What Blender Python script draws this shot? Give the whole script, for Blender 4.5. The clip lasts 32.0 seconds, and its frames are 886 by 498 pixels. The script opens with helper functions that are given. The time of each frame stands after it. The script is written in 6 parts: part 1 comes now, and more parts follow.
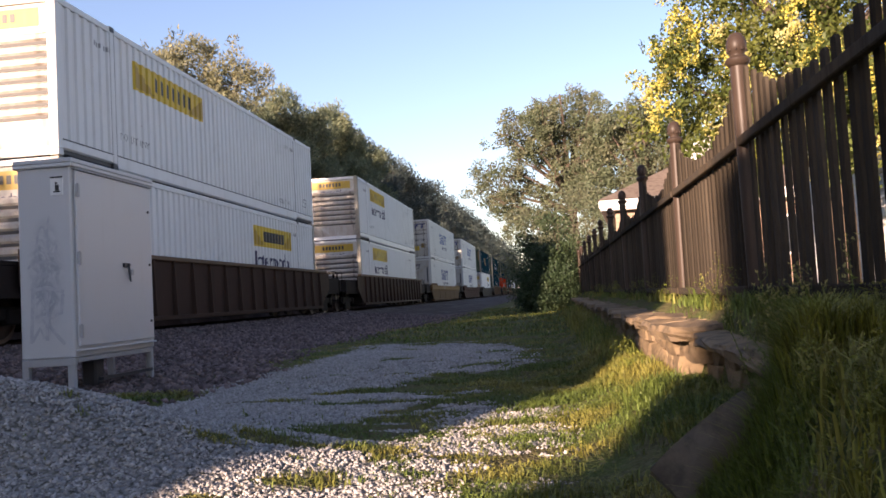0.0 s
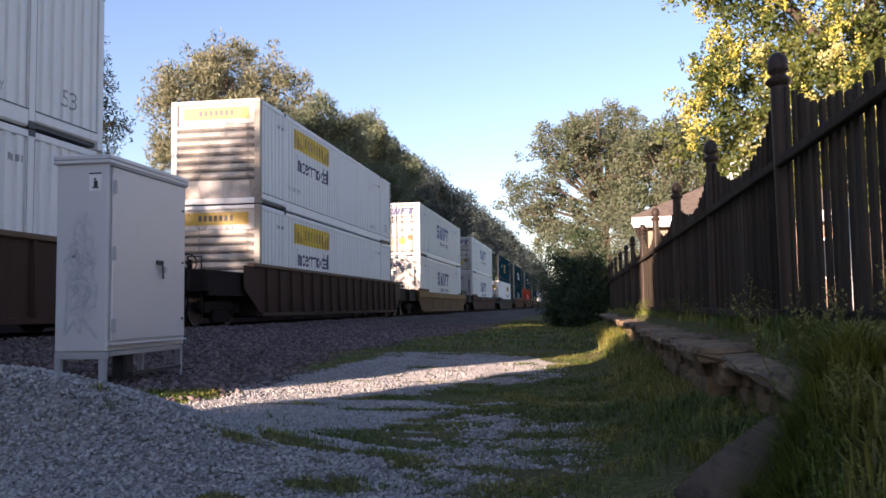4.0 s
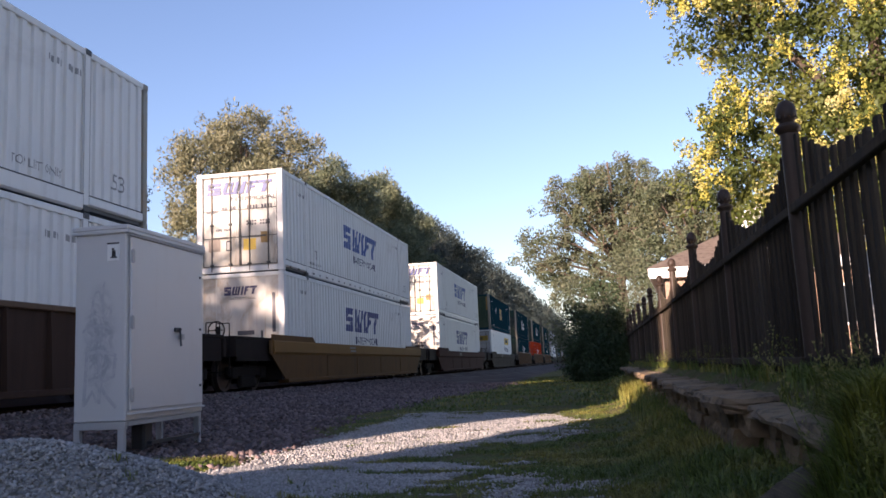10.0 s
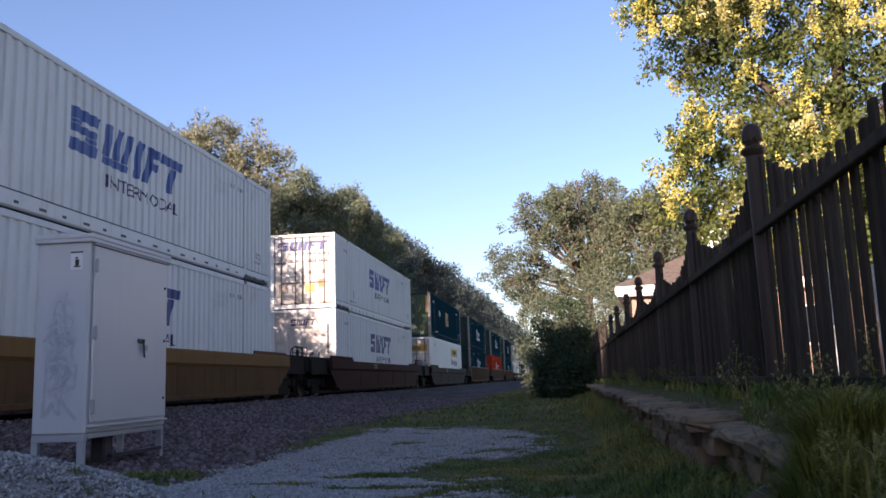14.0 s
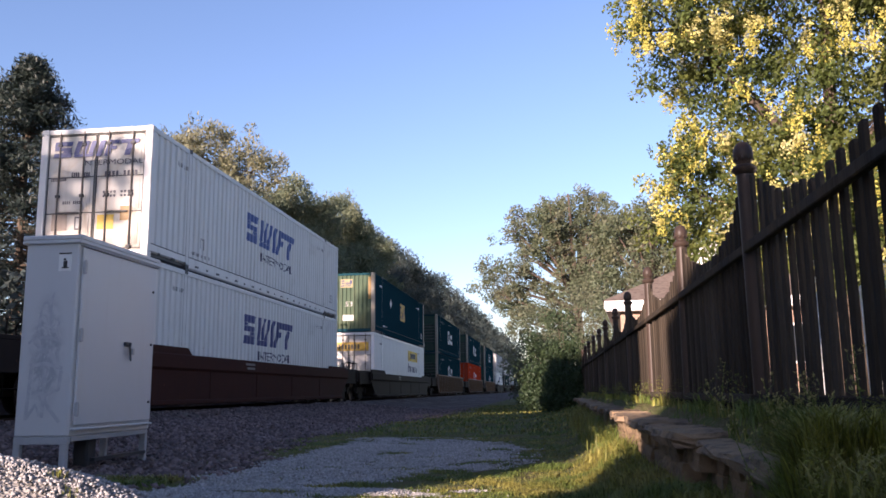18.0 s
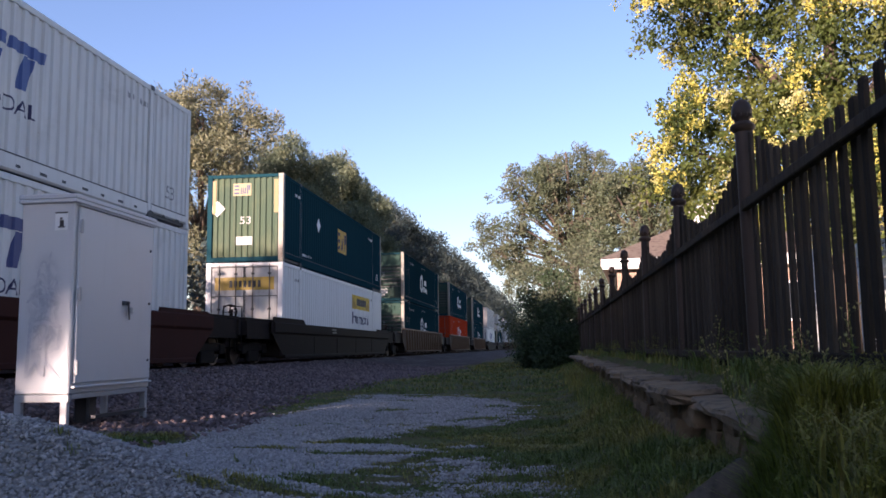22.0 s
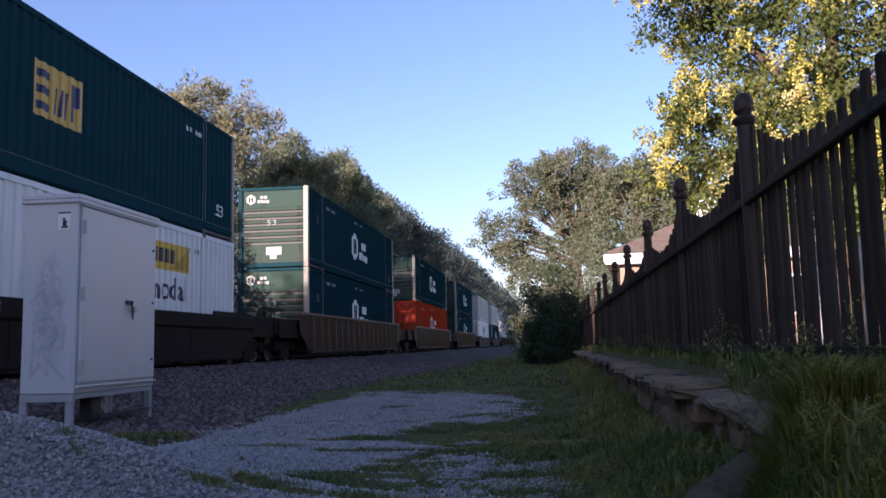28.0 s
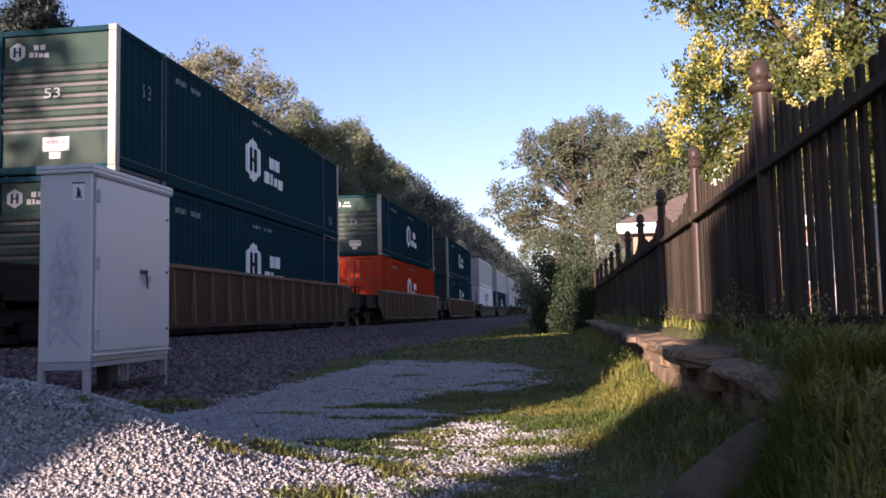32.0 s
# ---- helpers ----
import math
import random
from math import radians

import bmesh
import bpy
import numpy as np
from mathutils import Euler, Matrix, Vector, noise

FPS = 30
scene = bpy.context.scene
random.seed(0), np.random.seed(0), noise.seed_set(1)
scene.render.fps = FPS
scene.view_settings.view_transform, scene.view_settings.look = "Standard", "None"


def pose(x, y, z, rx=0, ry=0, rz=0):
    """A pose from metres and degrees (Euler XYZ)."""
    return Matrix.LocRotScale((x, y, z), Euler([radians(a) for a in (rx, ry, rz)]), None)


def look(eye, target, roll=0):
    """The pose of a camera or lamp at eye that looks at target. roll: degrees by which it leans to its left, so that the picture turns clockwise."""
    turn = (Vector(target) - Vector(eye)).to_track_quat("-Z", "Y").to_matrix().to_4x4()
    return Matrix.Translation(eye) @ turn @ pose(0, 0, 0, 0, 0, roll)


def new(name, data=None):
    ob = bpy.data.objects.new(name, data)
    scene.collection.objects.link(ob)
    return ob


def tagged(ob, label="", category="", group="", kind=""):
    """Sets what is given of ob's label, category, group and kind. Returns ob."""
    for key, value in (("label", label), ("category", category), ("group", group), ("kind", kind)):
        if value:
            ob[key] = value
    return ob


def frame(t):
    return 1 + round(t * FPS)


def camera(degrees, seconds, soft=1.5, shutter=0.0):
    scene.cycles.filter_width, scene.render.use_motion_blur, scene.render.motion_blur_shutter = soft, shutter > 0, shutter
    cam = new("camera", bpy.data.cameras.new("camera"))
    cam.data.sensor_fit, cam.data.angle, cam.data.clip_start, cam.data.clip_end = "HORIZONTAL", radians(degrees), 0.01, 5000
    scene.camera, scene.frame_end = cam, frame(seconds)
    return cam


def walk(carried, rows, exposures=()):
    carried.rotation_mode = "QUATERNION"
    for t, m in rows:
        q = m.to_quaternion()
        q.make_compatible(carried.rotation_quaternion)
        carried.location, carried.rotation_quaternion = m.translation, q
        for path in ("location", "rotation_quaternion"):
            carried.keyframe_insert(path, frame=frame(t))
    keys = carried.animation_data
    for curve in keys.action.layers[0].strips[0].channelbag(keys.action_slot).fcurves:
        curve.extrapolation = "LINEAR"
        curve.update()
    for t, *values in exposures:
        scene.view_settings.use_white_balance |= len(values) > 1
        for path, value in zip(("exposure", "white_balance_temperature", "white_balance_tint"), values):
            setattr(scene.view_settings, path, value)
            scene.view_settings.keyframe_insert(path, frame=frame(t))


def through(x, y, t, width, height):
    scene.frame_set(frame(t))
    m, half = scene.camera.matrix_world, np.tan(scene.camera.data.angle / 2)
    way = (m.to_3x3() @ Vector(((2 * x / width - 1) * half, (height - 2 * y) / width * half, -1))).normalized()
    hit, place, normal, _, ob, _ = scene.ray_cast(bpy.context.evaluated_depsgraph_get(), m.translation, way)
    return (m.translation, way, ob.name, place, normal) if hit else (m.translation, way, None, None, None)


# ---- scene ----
EYE = 0.75
cam = camera(56.0, 32.0, soft=1.65, shutter=0.0)
# t, pitch, roll, yaw: the camera stands at one place and is only turned
TURNS = [
    (0.0, 3.28, 3.20, 7.19), (0.5, 3.35, 1.52, 7.70), (1.0, 3.67, 0.00, 8.54), (1.5, 3.21, -0.24, 9.11),
    (2.0, 3.45, 0.22, 9.06), (2.5, 3.82, 1.05, 9.38), (3.0, 4.05, 0.77, 9.09), (3.5, 3.64, 0.41, 9.20),
    (4.5, 4.75, 1.35, 9.05),
    (5.5, 5.94, 2.20, 8.83), (6.0, 6.31, 2.66, 7.98), (6.5, 6.96, 2.12, 9.33), (7.0, 8.22, 1.14, 10.87),
    (7.5, 7.10, 1.15, 10.99), (8.0, 7.33, 2.11, 10.33), (8.5, 8.21, 3.19, 11.74), (9.0, 7.45, 3.03, 11.15),
    (9.5, 8.39, 2.34, 10.63), (10.0, 8.04, 2.57, 10.38), (10.5, 8.87, 2.45, 11.49), (11.0, 11.35, 2.55, 12.56),
    (11.5, 11.07, 1.66, 9.84), (12.0, 10.55, 1.63, 9.09), (12.5, 10.15, 1.79, 8.89), (13.0, 9.00, 2.04, 8.89),
    (13.5, 8.76, 1.67, 8.83), (14.0, 8.98, 1.90, 8.13), (14.5, 8.71, 1.54, 8.50), (15.0, 10.12, 1.97, 5.55),
    (15.5, 9.24, 1.81, 5.89), (16.5, 9.85, 2.00, 6.30), (17.5, 10.43, 2.13, 6.73), (18.0, 9.67, 0.62, 7.26),
    (18.5, 9.15, 0.93, 7.63), (19.0, 8.79, 0.75, 7.50), (19.5, 8.85, 0.57, 7.49), (20.0, 8.72, 0.19, 7.33),
    (20.5, 8.20, 0.73, 6.77), (21.0, 7.26, 0.68, 6.93), (21.5, 6.71, 0.56, 7.04), (22.0, 6.82, 0.74, 7.08),
    (22.5, 6.49, 0.60, 7.06), (23.0, 6.20, 0.75, 6.51), (23.5, 6.16, 0.55, 6.95), (24.0, 6.44, 2.29, 6.79),
    (24.5, 6.63, 1.27, 6.87), (25.0, 6.53, 1.58, 7.02), (25.5, 6.65, 1.69, 7.28), (26.5, 6.40, 1.80, 7.15),
    (27.5, 6.13, 1.91, 7.05), (28.0, 6.59, 1.25, 7.32), (28.5, 6.48, 0.85, 7.51), (29.0, 6.34, 1.28, 7.47),
    (29.5, 5.77, 1.38, 7.86), (30.0, 4.43, 2.18, 7.83), (30.5, 4.33, 1.76, 8.23), (31.0, 4.42, 1.96, 8.12),
    (31.5, 4.58, 1.44, 8.12), (32.0, 4.51, 1.23, 8.18),
]
EXPOSURE, KELVIN, TINT = 1.56, 6450, 32
walk(cam, [(t, pose(0, 0, EYE, 90 + p, r, y)) for t, p, r, y in TURNS], [(0.0, EXPOSURE + 0.2, 6900, TINT), (2.0, EXPOSURE + 0.12, 6550, TINT), (3.5, EXPOSURE + 0.17, 6450, TINT), (6.0, EXPOSURE + 0.18, 6700, TINT), (7.5, EXPOSURE + 0.1, 6500, TINT), (9.0, EXPOSURE + 0.05, KELVIN, TINT), (12.0, EXPOSURE, KELVIN - 350, TINT), (25.0, EXPOSURE, KELVIN - 430, TINT + 4), (28.0, EXPOSURE - 0.05, KELVIN - 640, TINT + 5), (30.0, EXPOSURE - 0.1, KELVIN - 640, TINT + 6), (32.0, EXPOSURE, KELVIN - 400, TINT + 8)])

# ---- daylight: a low evening sun behind the train, clear sky ----
SUN_EL, SUN_SLOPE = 11.5, 1.84          # light runs SUN_SLOPE metres along the track for each metre across it
SUN_AZ = math.atan2(1.0, SUN_SLOPE)     # angle of the light's way from +y towards +x
sky_world = bpy.data.worlds.new("evening_sky")
scene.world = sky_world
sky_world.use_nodes = True
_n = sky_world.node_tree.nodes
_sky = _n.new("ShaderNodeTexSky")
_sky.sky_type = "NISHITA"
_sky.sun_disc = False
_sky.sun_elevation = radians(SUN_EL)
_sky.sun_rotation = math.pi + SUN_AZ
_sky.air_density, _sky.dust_density, _sky.ozone_density = 1.0, 0.5, 2.0
sky_world.node_tree.links.new(_sky.outputs[0], _n["Background"].inputs[0])
_n["Background"].inputs[1].default_value = 0.089
sun_data = bpy.data.lights.new("sun", "SUN")
sun_data.energy, sun_data.angle, sun_data.color = 5.0, radians(0.6), (1.0, 0.83, 0.60)
sun = new("sun", sun_data)
_ce = math.cos(radians(SUN_EL))
sun.matrix_world = look((0, 0, 0), (math.sin(SUN_AZ) * _ce, math.cos(SUN_AZ) * _ce, -math.sin(radians(SUN_EL))))
sun.location = (-30, -40, 30)

# ---- small mesh and material tools ----


class Shape:
    """Gathers vertices and faces of one part."""

    def __init__(self):
        self.v, self.f = [], []

    def add(self, verts, faces):
        k = len(self.v)
        self.v += [tuple(p) for p in verts]
        self.f += [tuple(i + k for i in q) for q in faces]
        return self

    def box(self, x0, x1, y0, y1, z0, z1, m=None):
        vs = [(x, y, z) for x in (x0, x1) for y in (y0, y1) for z in (z0, z1)]
        if m is not None:
            vs = [m @ Vector(p) for p in vs]
        return self.add(vs, [(0, 1, 3, 2), (4, 6, 7, 5), (0, 4, 5, 1), (2, 3, 7, 6), (0, 2, 6, 4), (1, 5, 7, 3)])

    def lathe(self, prof, n=12, m=None, axis="z"):
        """A turned body: prof holds (radius, height) from bottom to top."""
        vs = []
        for r, h in prof:
            for i in range(n):
                a = 2 * math.pi * i / n
                c, s = r * math.cos(a), r * math.sin(a)
                p = (c, s, h) if axis == "z" else (h, c, s) if axis == "x" else (s, h, c)
                vs.append(m @ Vector(p) if m is not None else p)
        fs = [(j * n + i, j * n + (i + 1) % n, (j + 1) * n + (i + 1) % n, (j + 1) * n + i) for j in range(len(prof) - 1) for i in range(n)]
        fs += [tuple(reversed(range(n))), tuple(range((len(prof) - 1) * n, len(prof) * n))]
        return self.add(vs, fs)

    def tube(self, a, b, r, n=8, r2=None):
        a, b = Vector(a), Vector(b)
        m = Matrix.Translation(a) @ (b - a).to_track_quat("Z", "Y").to_matrix().to_4x4()
        return self.lathe([(r, 0), (r if r2 is None else r2, (b - a).length)], n, m)

    def sweep(self, pts, radii, n=4):
        """A bent stalk through pts."""
        k = len(self.v)
        for p, r in zip(pts, radii):
            self.v += [(p[0] + r * math.cos(6.2832 * i / n), p[1] + r * math.sin(6.2832 * i / n), p[2]) for i in range(n)]
        self.f += [(k + j * n + i, k + j * n + (i + 1) % n, k + (j + 1) * n + (i + 1) % n, k + (j + 1) * n + i) for j in range(len(pts) - 1) for i in range(n)]
        return self

    def ring(self, big, small, n=24, k=6):
        """A closed hoop round the y axis."""
        vs = [((big + small * math.cos(b)) * math.cos(a), small * math.sin(b), (big + small * math.cos(b)) * math.sin(a)) for a in (2 * math.pi * i / n for i in range(n)) for b in (2 * math.pi * j / k for j in range(k))]
        return self.add(vs, [(i * k + j, i * k + (j + 1) % k, (i + 1) % n * k + (j + 1) % k, (i + 1) % n * k + j) for i in range(n) for j in range(k)])

    def mesh(self, name, bevel=0.0, smooth=False):
        me = bpy.data.meshes.new(name)
        me.from_pydata(self.v, [], self.f)
        if bevel:
            bm = bmesh.new()
            bm.from_mesh(me)
            sharp = [e for e in bm.edges if len(e.link_faces) == 2 and e.calc_face_angle(0) > 0.6]
            bmesh.ops.bevel(bm, geom=sharp, offset=bevel, segments=1, affect="EDGES", clamp_overlap=True)
            bm.to_mesh(me)
            bm.free()
        if smooth:
            me.shade_smooth()
            me.set_sharp_from_angle(angle=radians(40))
        me.update()
        return me


def part(name, shape, material, parent, label="", bevel=0.0, smooth=False, m=None):
    """One mesh object under a thing or under a part; shape may be a ready mesh."""
    me = shape if isinstance(shape, bpy.types.Mesh) else shape.mesh(name, bevel, smooth)
    if material is not None and not me.materials:
        me.materials.append(material)
    ob = new(name, me)
    ob.parent = parent
    if m is not None:
        ob.matrix_basis = m
    return tagged(ob, label) if label else ob


def thing(name, label, category, group="", m=None, kind=""):
    ob = new(name)
    ob.empty_display_size = 0.2
    if m is not None:
        ob.matrix_basis = m
    return tagged(ob, label, category, group, kind)


def solid(name, shape, material, label, category, kind="", group="", bevel=0.0, smooth=False):
    me = shape if isinstance(shape, bpy.types.Mesh) else shape.mesh(name, bevel, smooth)
    me.materials.append(material)
    return tagged(new(name, me), label, category, group, kind)


class Mat:
    """A node material with grain, stains and relief at two scales."""

    def __init__(self, name, colour, rough=0.7, metal=0.0, spec=0.4):
        self.m = bpy.data.materials.new(name)
        self.m.use_nodes = True
        self.t = self.m.node_tree
        self.p = self.t.nodes["Principled BSDF"]
        self.p.inputs["Roughness"].default_value = rough
        self.p.inputs["Metallic"].default_value = metal
        self.p.inputs["Specular IOR Level"].default_value = spec
        self.col = self.rgb(colour)
        self.hgt = None

    def node(self, kind, **values):
        n = self.t.nodes.new(kind)
        for k, v in values.items():
            n.inputs[k.replace("_", " ")].default_value = v
        return n

    def link(self, a, b):
        self.t.links.new(a, b)

    def rgb(self, c):
        n = self.t.nodes.new("ShaderNodeRGB")
        n.outputs[0].default_value = (*c, 1)
        return n.outputs[0]

    def coords(self, scale=(1, 1, 1), world=False):
        tc = self.t.nodes.new("ShaderNodeNewGeometry") if world else self.t.nodes.new("ShaderNodeTexCoord")
        mp = self.node("ShaderNodeMapping")
        mp.inputs["Scale"].default_value = scale
        self.link(tc.outputs["Position"] if world else tc.outputs["Object"], mp.inputs["Vector"])
        return mp.outputs[0]

    def noise(self, scale, detail=4, rough=0.6, stretch=(1, 1, 1), world=False, dist=0.0):
        n = self.node("ShaderNodeTexNoise", Scale=scale, Detail=detail, Roughness=rough, Distortion=dist)
        self.link(self.coords(stretch, world), n.inputs["Vector"])
        return n.outputs["Fac"]

    def ramp(self, fac, lo, hi):
        n = self.node("ShaderNodeMapRange")
        n.inputs["From Min"].default_value, n.inputs["From Max"].default_value = lo, hi
        n.interpolation_type = "SMOOTHSTEP"
        self.link(fac, n.inputs["Value"])
        return n.outputs[0]

    def times(self, a, b):
        n = self.t.nodes.new("ShaderNodeMath")
        n.operation = "MULTIPLY"
        for s, i in ((a, 0), (b, 1)):
            if isinstance(s, (int, float)):
                n.inputs[i].default_value = s
            else:
                self.link(s, n.inputs[i])
        return n.outputs[0]

    def mix(self, fac, colour, blend="MIX"):
        n = self.t.nodes.new("ShaderNodeMix")
        n.data_type, n.blend_type = "RGBA", blend
        if isinstance(fac, (int, float)):
            n.inputs["Factor"].default_value = fac
        else:
            self.link(fac, n.inputs["Factor"])
        self.link(self.col, n.inputs["A"])
        self.link(self.rgb(colour) if isinstance(colour, tuple) else colour, n.inputs["B"])
        self.col = n.outputs["Result"]
        return self

    def random(self, dark, island=False):
        """Lightness varies from piece to piece, down to dark."""
        n = self.t.nodes.new("ShaderNodeNewGeometry" if island else "ShaderNodeObjectInfo")
        mr = self.node("ShaderNodeMapRange")
        mr.inputs["To Min"].default_value, mr.inputs["To Max"].default_value = dark, 1.0
        self.link(n.outputs["Random Per Island" if island else "Random"], mr.inputs["Value"])
        return self.mix(1.0, mr.outputs[0], "MULTIPLY")

    def bump(self, fac, strength=0.3, distance=0.01):
        n = self.node("ShaderNodeBump", Strength=strength, Distance=distance)
        self.link(fac, n.inputs["Height"])
        if self.hgt is not None:
            self.link(self.hgt, n.inputs["Normal"])
        self.hgt = n.outputs[0]
        return self

    def done(self):
        self.link(self.col, self.p.inputs["Base Color"])
        if self.hgt is not None:
            self.link(self.hgt, self.p.inputs["Normal"])
        return self.m


def painted(name, colour, rough=0.5, dirt=0.5, dirt_colour=(0.16, 0.12, 0.09), rust=0.25, spec=0.35):
    """Weathered paint on steel: run-down streaks, grime patches and a little rust."""
    a = Mat(name, colour, rough, spec=spec)
    streak = a.ramp(a.noise(1.0, 5, 0.65, (5.0, 5.0, 0.35)), 0.48, 0.8)
    a.mix(a.times(streak, dirt * 0.55), dirt_colour)
    patch = a.ramp(a.noise(0.7, 6, 0.7, dist=0.6), 0.5, 0.8)
    a.mix(a.times(patch, dirt * 0.5), tuple(c * 0.8 for c in dirt_colour))
    spots = a.ramp(a.noise(7.0, 3, 0.7), 0.68, 0.74)
    a.mix(a.times(spots, rust), (0.22, 0.09, 0.04))
    return a.bump(a.noise(9.0, 2), 0.08, 0.01).done()


def sooty(name, colour, amount, runs=((0.30, 0.19, 0.10), (0.10, 0.065, 0.045), (0.22, 0.15, 0.10)), spec=0.3):
    """White end paint, rained on and smoked: brown runs below, dark smears."""
    a = Mat(name, colour, 0.5, spec=spec)
    low = a.node("ShaderNodeSeparateXYZ")
    a.link(a.t.nodes.new("ShaderNodeTexCoord").outputs["Object"], low.inputs[0])
    smear = a.ramp(a.noise(0.9, 6, 0.7, (1, 1, 0.8), dist=1.2), 0.44, 0.66)
    foot = a.times(a.ramp(low.outputs["Z"], 1.5, 0.25), a.ramp(a.noise(2.2, 5, 0.7, (1, 1, 0.5), dist=0.7), 0.30, 0.62))
    a.mix(a.times(foot, amount * 0.85), runs[2])
    a.mix(a.times(smear, amount), runs[0])
    a.mix(a.times(a.ramp(a.noise(1.7, 5, 0.7, (1, 1, 0.45), dist=0.8), 0.54, 0.70), amount), runs[1])
    a.mix(a.times(a.ramp(a.noise(1.0, 4, 0.6, (7, 7, 0.4)), 0.5, 0.75), amount * 0.6), runs[2])
    return a.bump(a.noise(9.0, 2), 0.08, 0.01).done()


def timber(name, colour, grey=(0.2, 0.17, 0.15), rough=0.8, spec=0.25):
    a = Mat(name, colour, rough, spec=spec)
    a.mix(a.ramp(a.noise(3.0, 4, 0.6, (1, 1, 0.3)), 0.35, 0.7), grey)
    grain = a.noise(40.0, 4, 0.7, (1, 1, 0.04))
    a.mix(a.times(a.ramp(grain, 0.45, 0.7), 0.6), tuple(c * 0.35 for c in colour))
    return a.random(0.4).bump(grain, 0.5, 0.006).done()


WHITE_CLEAN = painted("white container paint", (0.66, 0.66, 0.65), 0.45, 0.35)
WHITE_WORN = painted("grey white container paint", (0.60, 0.60, 0.58), 0.5, 0.5)
GREY_OFF = painted("dull grey container paint", (0.32, 0.32, 0.32), 0.5, 0.5)
GREEN_DEEP = painted("dark green container paint", (0.012, 0.039, 0.048), 0.5, 0.2, (0.03, 0.03, 0.025), 0.1, 0.0)
GREEN_TEAL = painted("teal green container paint", (0.012, 0.045, 0.058), 0.5, 0.2, (0.03, 0.03, 0.025), 0.1, 0.0)
ORANGE = painted("orange container paint", (0.42, 0.045, 0.016), 0.45, 0.15, (0.12, 0.03, 0.02), 0.1, 0.0)
CAR_BROWN = painted("dark brown wagon paint", (0.062, 0.038, 0.029), 0.6, 0.8, (0.025, 0.02, 0.018), 0.4, 0.02)
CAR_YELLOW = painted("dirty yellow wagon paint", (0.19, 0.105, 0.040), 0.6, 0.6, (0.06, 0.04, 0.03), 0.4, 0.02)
# darker copy of the yellow: shade below the chord, plus grime
CAR_YELLOW_SHADED = painted("grimed yellow wagon plate with shade in the colour", (0.115, 0.062, 0.028), 0.65, 1.0, (0.035, 0.026, 0.02), 0.5, 0.02)
CAR_RED = painted("oxide red wagon paint", (0.050, 0.021, 0.017), 0.7, 0.8, (0.025, 0.018, 0.016), 0.4, 0.02)
CAR_BLACK = painted("grimy black wagon paint", (0.024, 0.018, 0.016), 0.65, 0.7, (0.035, 0.026, 0.022), 0.3, 0.02)
RUNNING_GEAR = painted("oily running gear steel", (0.018, 0.015, 0.014), 0.6, 0.6, (0.03, 0.022, 0.018), 0.3, 0.02)
WHEEL_STEEL = Mat("wheel steel", (0.12, 0.09, 0.075), 0.45, 0.7).done()
RAIL_STEEL = painted("rusty rail steel", (0.04, 0.026, 0.02), 0.85, 0.6, (0.025, 0.018, 0.015), 0.4, 0.02)
# white ends: soot and stains over a base toned down for direct sun
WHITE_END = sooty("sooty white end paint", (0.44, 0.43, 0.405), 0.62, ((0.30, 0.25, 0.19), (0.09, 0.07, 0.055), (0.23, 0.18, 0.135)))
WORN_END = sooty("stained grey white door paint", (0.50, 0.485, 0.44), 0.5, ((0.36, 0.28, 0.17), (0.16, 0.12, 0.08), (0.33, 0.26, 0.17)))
# green ends, lighter than the sides: sun and sheen put into the colour
TEAL_END = sooty("dusty sunlit green end paint", (0.055, 0.085, 0.055), 0.6, ((0.085, 0.11, 0.06), (0.022, 0.042, 0.034), (0.11, 0.12, 0.07)), 0.05)
DEEP_END = sooty("dusty sunlit dark green end paint", (0.030, 0.060, 0.048), 0.6, ((0.035, 0.05, 0.04), (0.012, 0.026, 0.022), (0.05, 0.055, 0.045)), 0.03)
WORN_FRONT = sooty("lightly stained white front paint", (0.45, 0.43, 0.39), 0.5)
ROD_STEEL = painted("dull rusty rod steel", (0.13, 0.11, 0.095), 0.55, 0.5, (0.08, 0.05, 0.03), 0.5, 0.2)
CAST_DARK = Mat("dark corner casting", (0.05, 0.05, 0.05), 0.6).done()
DECAL_YELLOW = painted("yellow decal", (0.62, 0.40, 0.03), 0.5, 0.5)
DECAL_BLACK = painted("black decal", (0.03, 0.03, 0.03), 0.5, 0.2, (0.2, 0.18, 0.15))
DECAL_BLUE = painted("navy decal", (0.035, 0.05, 0.16), 0.5, 0.4, (0.3, 0.3, 0.3))
DECAL_SKY = painted("faded blue decal", (0.045, 0.085, 0.25), 0.5, 0.4, (0.4, 0.4, 0.4))
DECAL_NAVY = painted("dark navy decal", (0.02, 0.02, 0.07), 0.5, 0.2)
DECAL_WHITE = painted("white decal", (0.72, 0.72, 0.70), 0.5, 0.3)
DECAL_GREY = painted("grey decal", (0.25, 0.25, 0.25), 0.5, 0.3)
DECAL_WORN = painted("worn dark decal", (0.05, 0.05, 0.065), 0.5, 0.25, (0.2, 0.16, 0.12))
DECAL_DULL = painted("dull amber decal", (0.20, 0.17, 0.07), 0.5, 0.4)
DECAL_FADED = painted("faded white stencil", (0.17, 0.20, 0.20), 0.5, 0.5)
DECAL_PALE = painted("dulled white decal", (0.36, 0.36, 0.34), 0.5, 0.4)
RUST_PATCH = painted("rubbed bare door patch", (0.27, 0.22, 0.18), 0.6, 0.9, (0.16, 0.11, 0.08), 0.5)
DECAL_DULLED = painted("dulled stencil paint", (0.16, 0.14, 0.13), 0.6, 0.7)
AMBER_STRIP = painted("dull amber strip", (0.24, 0.14, 0.035), 0.5, 0.4)
